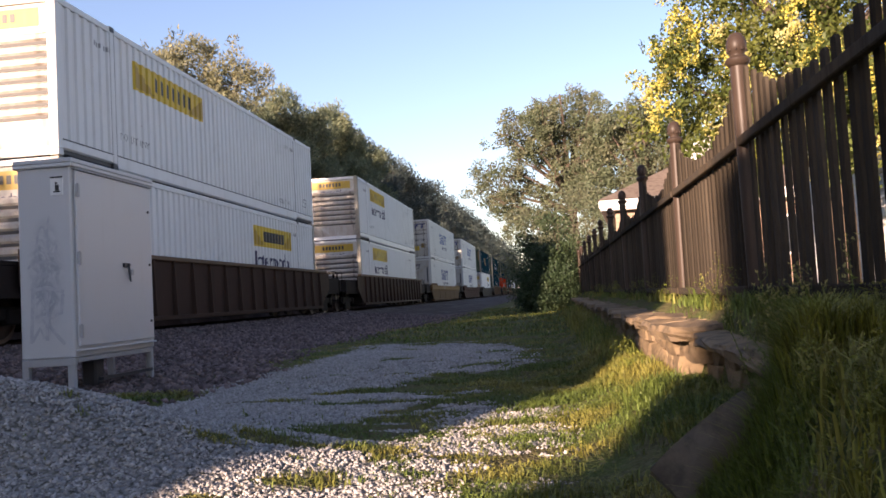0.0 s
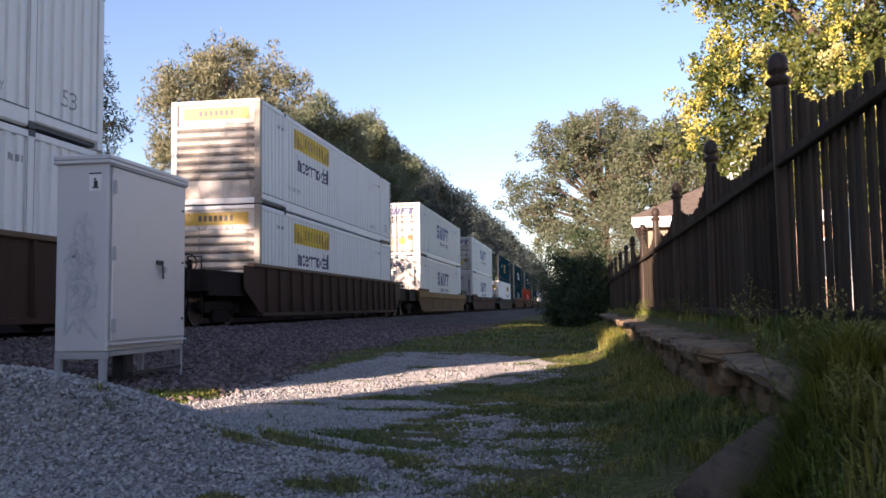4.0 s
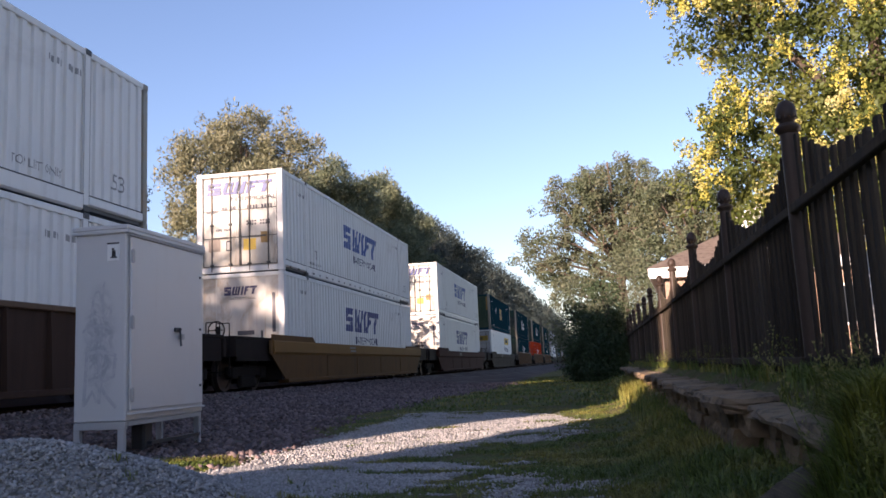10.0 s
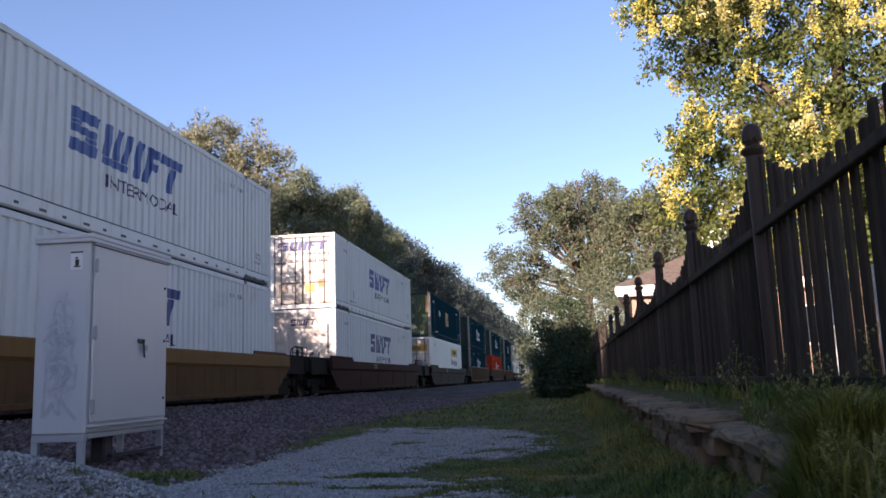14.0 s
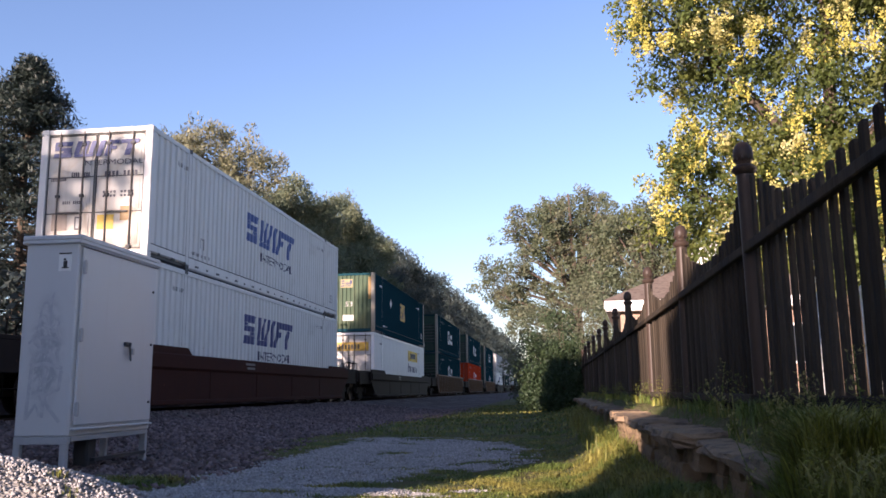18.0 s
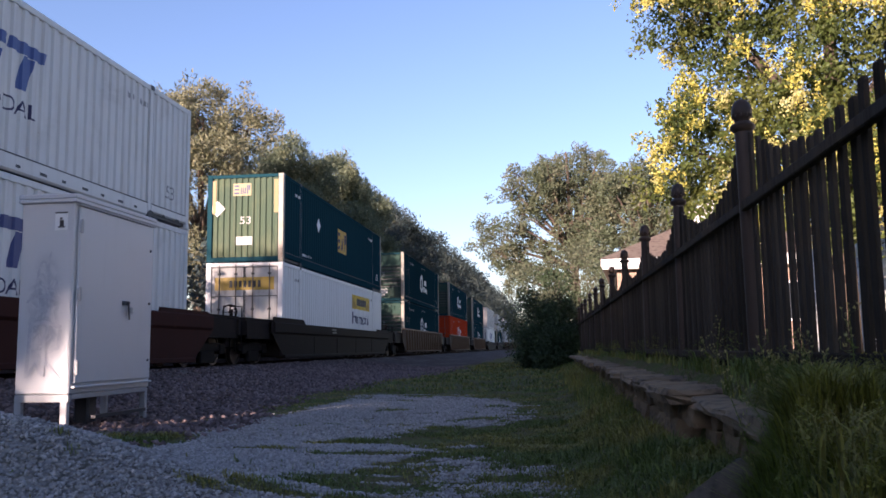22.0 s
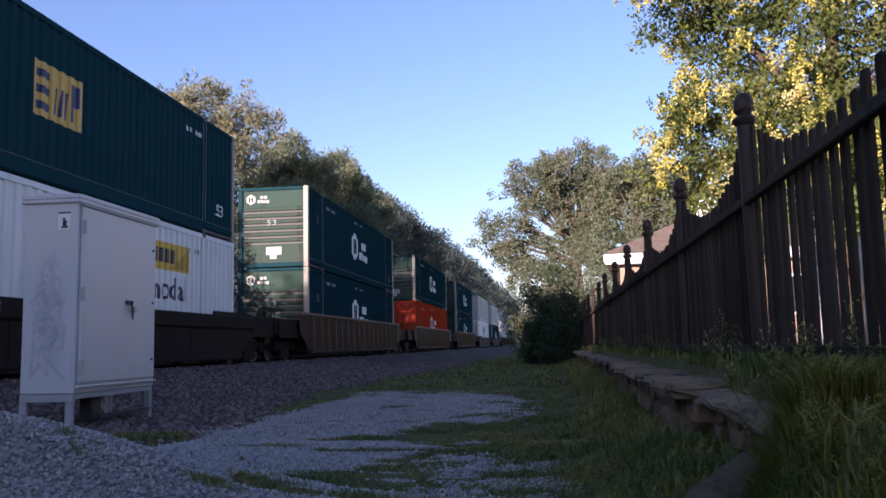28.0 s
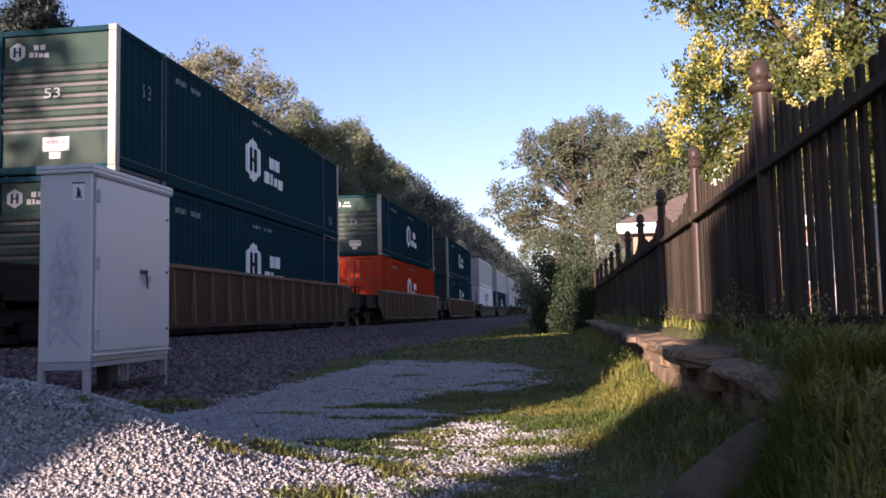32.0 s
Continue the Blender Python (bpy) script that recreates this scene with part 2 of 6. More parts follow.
# darker copy of the yellow for sunlit ends, with dirt
END_YELLOW = painted("dirty yellow end sign", (0.40, 0.255, 0.03), 0.5, 0.6)
OLD_GOLD = painted("old gold decal", (0.40, 0.24, 0.02), 0.5)
ALU = sooty("stained bare metal corner post", (0.26, 0.25, 0.21), 0.5)

# ---- the train ----
SIDE_X = -8.41                 # the side of the containers that faces the path
LONG, WIDE, HIGH = 16.15, 2.59, 2.90
TRACK_X = SIDE_X - WIDE / 2
RAIL_TOP = 0.38
LOWER_Z, UPPER_Z = 0.72, 3.643


def gone(t):
    """Metres that the train has rolled by t seconds; it slows down a little."""
    return 3.039e-4 * t ** 3 - 2.481e-2 * t ** 2 + 4.1028 * t - 13.648


LIFT = 1.98                    # lifting posts, from each end
PITCH, DEEP = 0.28, 0.036
EDGE = WIDE / 2 - 0.012


def profile(y, smooth_side=False):
    """How far out the corrugated side stands at y along the container."""
    if smooth_side or y < 0.14 or y > LONG - 0.14 or min(abs(y - LIFT), abs(y - LONG + LIFT)) < 0.1:
        return EDGE
    u = ((y - 0.14) % PITCH) / PITCH
    k = 0.0 if u < 0.4 else (u - 0.4) / 0.13 if u < 0.53 else 1.0 if u < 0.87 else (1.0 - u) / 0.13
    return EDGE - DEEP * k


BREAKS = sorted({round(0.14 + PITCH * (i + u), 4) for i in range(57) for u in (0.0, 0.4, 0.53, 0.87)} | {0.14, LONG - 0.14}
                | {round(c + s * d, 4) for c in (LIFT, LONG - LIFT) for s in (-1, 1) for d in (0.0995, 0.1005)})
BREAKS = [b for b in BREAKS if 0.1 < b < LONG - 0.1]
CACHE = {}


def cached(key, make):
    if key not in CACHE:
        CACHE[key] = make()
    return CACHE[key]


def side_mesh(kind):
    s = Shape()
    ys = [0.1] + BREAKS + [LONG - 0.1]
    zs = (0.30, HIGH - 0.13)
    s.v = [(profile(y), y, z) for y in ys for z in zs]
    s.f = [(2 * i, 2 * i + 2, 2 * i + 3, 2 * i + 1) for i in range(len(ys) - 1)]
    k = len(s.v)
    s.v += [(EDGE - 0.06, y, z) for y in (ys[0], ys[-1]) for z in zs]
    s.f += [(k, k + 1, k + 3, k + 2)]
    return s.mesh("side_panel")


def glyph_mesh(words, size, bold=0.0):
    """Letters as a flat mesh in the plane of x and y."""
    cu = bpy.data.curves.new("letters", "FONT")
    cu.body, cu.size, cu.offset, cu.resolution_u = words, size, bold, 3
    ob = new("letters", cu)
    dg = bpy.context.evaluated_depsgraph_get()
    me = bpy.data.meshes.new_from_object(ob.evaluated_get(dg))
    bpy.data.objects.remove(ob)
    return me


def flat_shapes(polys):
    s = Shape()
    for q in polys:
        s.add([(a, b, 0) for a, b in q], [tuple(range(len(q)))])
    return s.mesh("shapes")


def bar(x0, x1, y0, y1, slant=0.0):
    return [(x0, y0), (x1, y0), (x1 + slant * (y1 - y0), y1), (x0 + slant * (y1 - y0), y1)]


def side_decal(src, y0, z0, width=None, height=None, corrugated=True, out=0.004):
    """Lays a flat mesh on the corrugated side, its lower left corner at y0, z0, so that it follows the folds."""
    bm = bmesh.new()
    bm.from_mesh(src)
    xs, ys = [v.co.x for v in bm.verts], [v.co.y for v in bm.verts]
    sx = width / (max(xs) - min(xs)) if width else 1.0
    sy = height / (max(ys) - min(ys)) if height else 1.0
    mx, my = min(xs), min(ys)
    for v in bm.verts:
        v.co = Vector((0, y0 + (v.co.x - mx) * sx, z0 + (v.co.y - my) * sy))
    lo, hi = min(v.co.y for v in bm.verts), max(v.co.y for v in bm.verts)
    if corrugated:
        for b in BREAKS:
            if lo < b < hi:
                bmesh.ops.bisect_plane(bm, geom=bm.verts[:] + bm.edges[:] + bm.faces[:], plane_co=(0, b, 0), plane_no=(0, 1, 0))
    for v in bm.verts:
        v.co.x = (profile(v.co.y) if corrugated else EDGE) + out
    for f in bm.faces:
        f.normal_update()
        if f.normal.x < 0:
            f.normal_flip()
    me = bpy.data.meshes.new("decal")
    bm.to_mesh(me)
    bm.free()
    return me


def end_decal(src, x0, z0, width=None, height=None, y=-0.012):
    me = src.copy()
    xs, ys = [v.co.x for v in me.vertices], [v.co.y for v in me.vertices]
    sx = width / (max(xs) - min(xs)) if width else 1.0
    sy = height / (max(ys) - min(ys)) if height else 1.0
    mx, my = min(xs), min(ys)
    for v in me.vertices:
        v.co = Vector((x0 + (v.co.x - mx) * sx, y, z0 + (v.co.y - my) * sy))
    return me


def marks(polys, place, ink, parent, key, name="trade_mark"):
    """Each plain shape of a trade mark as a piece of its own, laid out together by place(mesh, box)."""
    xs, ys = [a for q in polys for a, _ in q], [b for q in polys for _, b in q]
    x0, y0, w, h = min(xs), min(ys), max(xs) - min(xs), max(ys) - min(ys)
    for i, q in enumerate(polys):
        u0, u1, v0, v1 = min(a for a, _ in q), max(a for a, _ in q), min(b for _, b in q), max(b for _, b in q)
        fit = ((u0 - x0) / w, (v0 - y0) / h, (u1 - u0) / w, (v1 - v0) / h)
        part(name, cached((key, i, ink.name), lambda: place(flat_shapes([q]), fit)), ink, parent)


def on_side(y0, z0, w, h, out=0.004):
    return lambda me, f: side_decal(me, y0 + f[0] * w, z0 + f[1] * h, f[2] * w, f[3] * h, out=out)


def on_end(x0, z0, w, h, y):
    return lambda me, f: end_decal(me, x0 + f[0] * w, z0 + f[1] * h, f[2] * w, f[3] * h, y)


ROW7 = [bar(i, i + 0.62, 0, 1) for i in range(7)]
SLASH = [bar(0.0, 0.98, 0.0, 0.29, 0.25), bar(0.52, 0.98, 0.30, 0.42, 0.25), bar(0.05, 0.98, 0.43, 0.62, 0.25), bar(0.05, 0.45, 0.63, 0.72, 0.25), bar(0.05, 1.02, 0.73, 1.0, 0.25),
         bar(1.12, 1.40, 0.2, 1, 0.25), bar(1.12, 2.16, 0.0, 0.19, 0.25), bar(1.54, 1.78, 0.2, 1, 0.25), bar(1.90, 2.16, 0.2, 1, 0.25),
         bar(2.32, 2.62, 0, 1, 0.25), bar(2.76, 3.06, 0, 1, 0.25), bar(3.07, 3.42, 0.40, 0.62, 0.25), bar(3.07, 3.56, 0.75, 1, 0.25), bar(3.86, 4.18, 0, 0.72, 0.25), bar(3.62, 4.62, 0.74, 1, 0.25)]
WINGS = [[(0, 0), (0.9, 0), (0, 0.5)], [(3.5, 0), (3.5, 0.5), (2.6, 0)]]
HBARS = [bar(0, 0.3, 0, 1), bar(0.7, 1.0, 0, 1), bar(0.3, 0.7, 0.42, 0.58)]
HEXWORD = [bar(0.3, 0.62, 0.55, 0.95), bar(0.74, 1.06, 0.55, 0.95), bar(0, 0.3, 0, 0.4), bar(0.38, 0.55, 0, 0.4), bar(0.63, 0.93, 0, 0.3), bar(1.0, 1.3, -0.05, 0.3)]
AMBER = [bar(0, 0.4, 0, 0.14), bar(0, 0.4, 0.28, 0.42), bar(0, 0.4, 0.56, 0.7), bar(0.5, 0.6, 0, 0.5, 0.1), bar(0.66, 0.74, 0, 0.5, 0.1), bar(0.82, 0.92, 0, 0.5, 0.1), bar(1.02, 1.14, 0, 0.7), bar(1.16, 1.3, 0.3, 0.7)]
BAR = flat_shapes([bar(0, 1, 0, 1)])
DASHES = [bar(i, i + 0.62, 0, 1) for i in range(9) if i != 4]
WORD = glyph_mesh("Intermodal", 1.0, 0.012)
WORD_CAPS = glyph_mesh("INTERMODAL", 1.0)
FIFTY = glyph_mesh("53", 1.0)
HEX = flat_shapes([[(0.5 * math.cos(radians(60 * i + 30)), 0.5 * math.sin(radians(60 * i + 30))) for i in range(6)]])



def container(style, paint, near, label):
    """A 53-foot box. style picks the markings, near the end that faces the camera: ribs or doors."""
    c = thing("shipping_container", label, "container", "containers on the train")
    part("side_panel", cached(("side", paint.name), lambda: side_mesh(0)), paint, c)
    part("side_panel", cached(("side", paint.name), lambda: side_mesh(0)), paint, c, m=pose(0, LONG, 0, 0, 0, 180))
    part("roof_panel", cached(("roof", paint.name), lambda: Shape().box(-EDGE + 0.05, EDGE - 0.05, 0.08, LONG - 0.08, HIGH - 0.05, HIGH - 0.02).mesh("roof")), paint, c)
    part("floor_panel", cached(("floor",), lambda: Shape().box(-EDGE + 0.05, EDGE - 0.05, 0.08, LONG - 0.08, 0.05, 0.16).mesh("floor")), CAST_DARK, c)

    def rail_low():
        s = Shape()
        for a, b, z in ((0.16, LIFT - 0.09, 0.12), (LIFT + 0.09, LONG - LIFT - 0.09, 0.02), (LONG - LIFT + 0.09, LONG - 0.16, 0.12)):
            s.add([(EDGE - 0.07, y, q) if o == 0 else (EDGE + o, y, q) for y in (a, b) for o, q in ((-0.03, z), (0.006, z + 0.03), (0.006, 0.285), (-0.035, 0.305), (-0.07, 0.305), (-0.07, z))],
                  [(i, i + 1, i + 7, i + 6) for i in range(5)] + [(5, 0, 6, 11), (0, 5, 4, 3, 2, 1), (6, 7, 8, 9, 10, 11)])
        return s.mesh("bottom_rail")

    def rail_high():
        return Shape().box(EDGE - 0.06, EDGE + 0.01, 0.16, LONG - 0.16, HIGH - 0.13, HIGH - 0.01).mesh("top_rail", 0.012)

    for turn in (None, pose(0, LONG, 0, 0, 0, 180)):
        low = part("bottom_rail", cached(("low", paint.name), rail_low), paint, c, m=turn)
        part("top_rail", cached(("high", paint.name), rail_high), paint, c, m=turn)
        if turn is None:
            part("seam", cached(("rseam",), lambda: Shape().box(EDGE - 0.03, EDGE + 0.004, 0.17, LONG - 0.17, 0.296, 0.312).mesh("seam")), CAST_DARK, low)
        if turn is None and style in ("slash", "slash_low"):
            for i in range(24):
                part("forklift_slot", cached(("slot", i % 2), lambda: Shape().box(EDGE + 0.004, EDGE + 0.009, 0, 0.2 if i % 2 else 0.12, 0.10, 0.15).mesh("slot")), CAST_DARK, low, m=pose(0, 0.5 + i * 0.65, 0))
    bare = style == "amber" or near == "ribs" and style != "gold"
    for x in (-1, 1):
        for y in (0.0, LONG - 0.16):
            x0, x1 = sorted((x * (WIDE / 2 - 0.17), x * WIDE / 2))
            # pale metal on the right post only: its sunlight put into the colour
            steel = ALU if bare and x > 0 else paint
            q = part("corner_post", cached(("post", x, y, steel.name), lambda: Shape().box(x0, x1, y, y + 0.16, 0.12, HIGH - 0.12).mesh("corner_post", 0.012)), steel, c)
            for zc in (0.0, HIGH - 0.12):
                part("corner_casting", cached(("cast", x, y, zc, steel.name), lambda: Shape().box(x0, x1 + (0.004 if x > 0 else 0), y - 0.003, y + 0.165, zc, zc + 0.12).mesh("casting", 0.01)), steel, q)
        for y in (LIFT, LONG - LIFT):
            x0, x1 = sorted((x * (EDGE - 0.05), x * (EDGE + 0.006)))
            q = part("lifting_post", cached(("lift", x, y, paint.name), lambda: Shape().box(x0, x1, y - 0.075, y + 0.075, 0.12, HIGH - 0.1).mesh("lifting_post", 0.006)), paint, c)
            if x > 0:
                for ys in (y - 0.092, y + 0.08):
                    part("seam", cached(("vseam", round(ys, 3)), lambda: Shape().box(EDGE - 0.02, EDGE + 0.003, ys, ys + 0.012, 0.31, HIGH - 0.12).mesh("seam")), DECAL_GREY, q)
            x0, x1 = sorted((x * (EDGE - 0.1), x * (EDGE + 0.018)))
            for zc in (-0.005, HIGH - 0.10):
                part("lifting_casting", cached(("liftcast", x, y, zc), lambda: Shape().box(x0, x1, y - 0.09, y + 0.09, zc, zc + 0.112).mesh("lifting_casting", 0.01)), CAST_DARK, q)
    # ends
    part("end_panel", cached(("end", paint.name), lambda: Shape().box(-WIDE / 2 + 0.16, WIDE / 2 - 0.16, LONG - 0.09, LONG - 0.02, 0.1, HIGH - 0.05).mesh("end")), paint, c)
    part("end_header", cached(("head", paint.name), lambda: Shape().box(-WIDE / 2 + 0.17, WIDE / 2 - 0.17, 0.0, 0.1, HIGH - 0.12, HIGH - 0.01).mesh("header", 0.01)), paint, c)
    part("end_sill", cached(("sill", paint.name), lambda: Shape().box(-WIDE / 2 + 0.17, WIDE / 2 - 0.17, 0.0, 0.1, 0.01, 0.16).mesh("sill", 0.01)), paint, c)
    inner = WIDE / 2 - 0.17
    # ends take copies of the side paint, toned for the sun on them
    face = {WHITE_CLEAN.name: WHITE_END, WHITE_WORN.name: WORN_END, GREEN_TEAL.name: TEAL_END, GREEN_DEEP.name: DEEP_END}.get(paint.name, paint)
    if near == "ribs":
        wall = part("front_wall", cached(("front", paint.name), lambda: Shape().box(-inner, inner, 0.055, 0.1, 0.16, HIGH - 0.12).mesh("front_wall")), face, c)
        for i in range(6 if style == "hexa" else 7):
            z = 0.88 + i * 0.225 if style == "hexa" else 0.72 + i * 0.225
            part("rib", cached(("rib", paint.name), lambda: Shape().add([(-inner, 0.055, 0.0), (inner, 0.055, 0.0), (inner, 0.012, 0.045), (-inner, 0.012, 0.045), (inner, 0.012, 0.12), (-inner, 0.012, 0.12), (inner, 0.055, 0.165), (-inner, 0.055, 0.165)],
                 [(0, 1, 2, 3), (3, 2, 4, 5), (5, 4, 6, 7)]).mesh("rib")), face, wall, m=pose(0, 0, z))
            # dark strip in each recess paints in the shade between ribs
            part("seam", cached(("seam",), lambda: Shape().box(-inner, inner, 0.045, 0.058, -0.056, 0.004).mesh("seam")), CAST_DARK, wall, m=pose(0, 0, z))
    elif near == "folds":
        def fold_mesh():
            s, n = Shape(), 11
            w = 2 * inner / n
            line = [(-inner + w * (i + u), d) for i in range(n) for u, d in ((0.0, 0.06), (0.25, 0.06), (0.4, 0.02), (0.85, 0.02))] + [(inner, 0.06)]
            s.v = [(x, d, z) for x, d in line for z in (0.16, HIGH - 0.12)]
            s.f = [(2 * i, 2 * i + 2, 2 * i + 3, 2 * i + 1) for i in range(len(line) - 1)]
            return s.mesh("front_wall")
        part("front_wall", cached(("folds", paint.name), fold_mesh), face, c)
    elif near == "plain":
        wall = part("front_wall", cached(("flat", paint.name), lambda: Shape().box(-inner, inner, 0.03, 0.1, 0.16, HIGH - 0.12).mesh("front_wall")), WORN_FRONT, c)
        for x in (-0.72, 0.0, 0.72):
            part("seam", cached(("fseam",), lambda: Shape().box(-0.02, 0.02, 0.024, 0.032, 0.18, HIGH - 0.14).mesh("seam", 0.003)), WORN_FRONT, wall, m=pose(x, 0, 0))
        # dark vertical streak on the front, built as a thin tube
        part("air_hose", cached(("streak_tube",), lambda: Shape().tube((0.62, 0.02, 0.2), (0.62, 0.02, 1.25), 0.03, 6).mesh("streak_tube")), CAST_DARK, wall)
    else:
        for k, x in enumerate((-inner, 0.008)):
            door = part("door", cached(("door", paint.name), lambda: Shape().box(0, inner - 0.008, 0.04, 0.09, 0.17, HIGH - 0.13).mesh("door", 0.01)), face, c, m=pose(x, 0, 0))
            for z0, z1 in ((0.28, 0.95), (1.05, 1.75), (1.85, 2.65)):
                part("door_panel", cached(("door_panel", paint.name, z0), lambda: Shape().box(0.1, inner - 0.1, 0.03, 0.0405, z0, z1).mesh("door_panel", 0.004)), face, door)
            for rx in (0.28, 0.84):
                part("lock_rod", cached(("rod", paint.name), lambda: Shape().tube((0, 0.012, 0.05), (0, 0.012, HIGH - 0.06), 0.019, 8).mesh("rod", smooth=True)), ROD_STEEL, door, m=pose(rx, 0, 0))
                for zb in (0.2, 1.35, 2.5):
                    part("rod_bracket", cached(("bracket",), lambda: Shape().box(-0.05, 0.05, -0.014, 0.03, 0.0, 0.06).mesh("bracket", 0.004)), CAST_DARK, door, m=pose(rx, 0, zb))
            for zg in (0.19, 0.99, 1.79, HIGH - 0.165):
                part("gasket", cached(("gasket",), lambda: Shape().box(0.03, inner - 0.04, 0.026, 0.04, 0.0, 0.022).mesh("gasket")), CAST_DARK, door, m=pose(0, 0, zg))
            for xg in (0.008, inner - 0.035):
                part("gasket", cached(("gasketv",), lambda: Shape().box(0.0, 0.02, 0.026, 0.04, 0.19, HIGH - 0.15).mesh("gasket")), CAST_DARK, door, m=pose(xg, 0, 0))
            part("door_handle", cached(("handle",), lambda: Shape().box(0.26, 0.78, -0.012, 0.012, 0.98, 1.02).mesh("handle", 0.004)), CAST_DARK, door)
    # markings
    if style in ("gold", "gold_word", "gold_low"):
        y0, z0 = (2.87, 1.86) if style == "gold" else (9.75, 1.83) if style == "gold_low" else (2.87, 2.03)
        part("yellow_panel", cached(("yp", y0, z0), lambda: side_decal(flat_shapes([bar(0, 3.6, 0, 0.62)]), y0, z0)), DECAL_YELLOW, c, "yellow sign panel with a dark trade mark")
        marks(ROW7, on_side(y0 + 0.95, z0 + 0.16, 1.9, 0.32, 0.008), DECAL_BLACK, c, ("ym", y0, z0))
        marks(WINGS, on_side(y0 + 0.06, z0 + 0.05, 3.48, 0.5, 0.008), OLD_GOLD, c, ("yw", y0, z0))
        if style != "gold":
            part("lettering", cached(("word", y0, z0), lambda: side_decal(WORD, y0 + 0.15, z0 - 0.66, 3.3, 0.52)), DECAL_NAVY, c, "dark blue word Intermodal")
        if near == "ribs":
            part("end_sign", end_decal(flat_shapes([bar(0, 1, 0, 1)]), -0.95, 2.36, 1.9, 0.34, 0.048), END_YELLOW, c)
            marks(ROW7, on_end(-0.5, 2.46, 1.0, 0.16, 0.044), DECAL_BLACK, c, ("yr",), "end_trade_mark")
            if style != "gold":
                part("end_lettering", end_decal(WORD, -0.5, 2.13, 1.0, 0.17, 0.05), DECAL_NAVY, c)
        else:
            part("end_sign", end_decal(flat_shapes([bar(0, 1, 0, 1)]), -1.0, 2.0, 2.0, 0.42, 0.026), END_YELLOW, c)
            marks(ROW7, on_end(-0.5, 2.09, 1.05, 0.22, 0.022), DECAL_BLACK, c, ("yd",), "end_trade_mark")
    if style in ("slash", "slash_low"):
        ink = DECAL_SKY if style == "slash" else DECAL_BLUE
        marks(SLASH, on_side(5.8, 1.40, 4.5, 0.82), ink, c, ("sw", style))
        part("lettering", cached(("swc",), lambda: side_decal(WORD_CAPS, 7.1, 0.97, 3.0, 0.26)), DECAL_NAVY, c, "dark word INTERMODAL")
        if near == "doors":
            marks(SLASH, on_end(-1.0, 2.25, 2.0, 0.36, 0.006), DECAL_BLUE, c, ("swe",), "end_trade_mark")
            part("end_lettering", end_decal(WORD_CAPS, -0.3, 2.05, 1.4, 0.12, 0.006), DECAL_WORN, c, "dark word INTERMODAL")
            for x0, z0, w, h in ((0.22, 1.78, 0.75, 0.13), (-0.55, 1.80, 0.42, 0.11), (-1.02, 1.72, 0.35, 0.07), (0.2, 1.42, 0.7, 0.05), (0.2, 1.33, 0.7, 0.05), (-0.72, 1.20, 0.42, 0.07)):
                marks(DASHES, on_end(x0, z0, w, h, 0.022), DECAL_WORN, c, ("dnb", x0, z0), "number_bar")
            for x0, z0, w, h, ink in ((0.1, 0.62, 0.38, 0.32, DECAL_YELLOW), (0.62, 0.80, 0.26, 0.32, AMBER_STRIP), (-0.42, 0.62, 0.17, 0.30, DECAL_WORN), (-0.385, 0.66, 0.10, 0.22, DECAL_PALE), (-0.95, 0.62, 0.36, 0.36, RUST_PATCH)):
                part("door_plate", cached(("dpl", x0, z0, ink.name), lambda: end_decal(BAR, x0, z0, w, h, 0.022 if ink is not DECAL_PALE else 0.018)), ink, c)
        else:
            marks(SLASH, on_end(-0.5, 2.28, 1.0, 0.24, 0.021), DECAL_NAVY, c, ("swp",), "end_trade_mark")
            part("end_lettering", end_decal(WORD_CAPS, -0.3, 2.14, 0.75, 0.08, 0.021), DECAL_WORN, c)
            part("number_bar", end_decal(BAR, 0.93, 1.2, 0.1, 1.1, 0.021), DECAL_WORN, c)
            part("number_bar", end_decal(BAR, -0.1, 1.15, 0.5, 0.12, 0.021), DECAL_WORN, c)
    if style == "amber":
        part("trade_mark_panel", cached(("amber",), lambda: side_decal(flat_shapes([bar(0, 1.45, 0, 0.95)]), 7.2, 1.12)), painted("amber decal", (0.55, 0.33, 0.06), 0.5, 0.3), c, "amber square with a dark blue trade mark")
        marks(AMBER, on_side(7.27, 1.24, 1.3, 0.7, 0.008), DECAL_NAVY, c, ("amberm",))
        part("placard", end_decal(flat_shapes([[(0, -0.27), (0.27, 0), (0, 0.27), (-0.27, 0)]]), -1.22, 1.5, y=0.012), DECAL_PALE, c, "white diamond placard")
        part("end_mark_panel", end_decal(flat_shapes([bar(0, 1, 0, 1)]), -0.42, 2.18, 0.62, 0.42, 0.012), DECAL_DULL, c, "dull amber mark panel")
        marks(AMBER, on_end(-0.38, 2.24, 0.54, 0.3, 0.008), DECAL_NAVY, c, ("ambere",), "end_trade_mark")
        part("end_number", end_decal(FIFTY, -0.17, 1.25, 0.36, 0.24, 0.012), DECAL_PALE, c, "white number 53")
        part("end_plate", end_decal(flat_shapes([bar(0, 1, 0, 1)]), -0.3, 0.55, 0.55, 0.28, 0.012), DECAL_PALE, c)
        part("end_plate", end_decal(flat_shapes([bar(0, 1, 0, 1)]), 0.98, 1.6, 0.14, 1.1, 0.010), AMBER_STRIP, c)
        part("end_plate", end_decal(flat_shapes([bar(0, 1, 0, 1)]), -1.12, 1.6, 0.12, 1.1, 0.010), AMBER_STRIP, c)
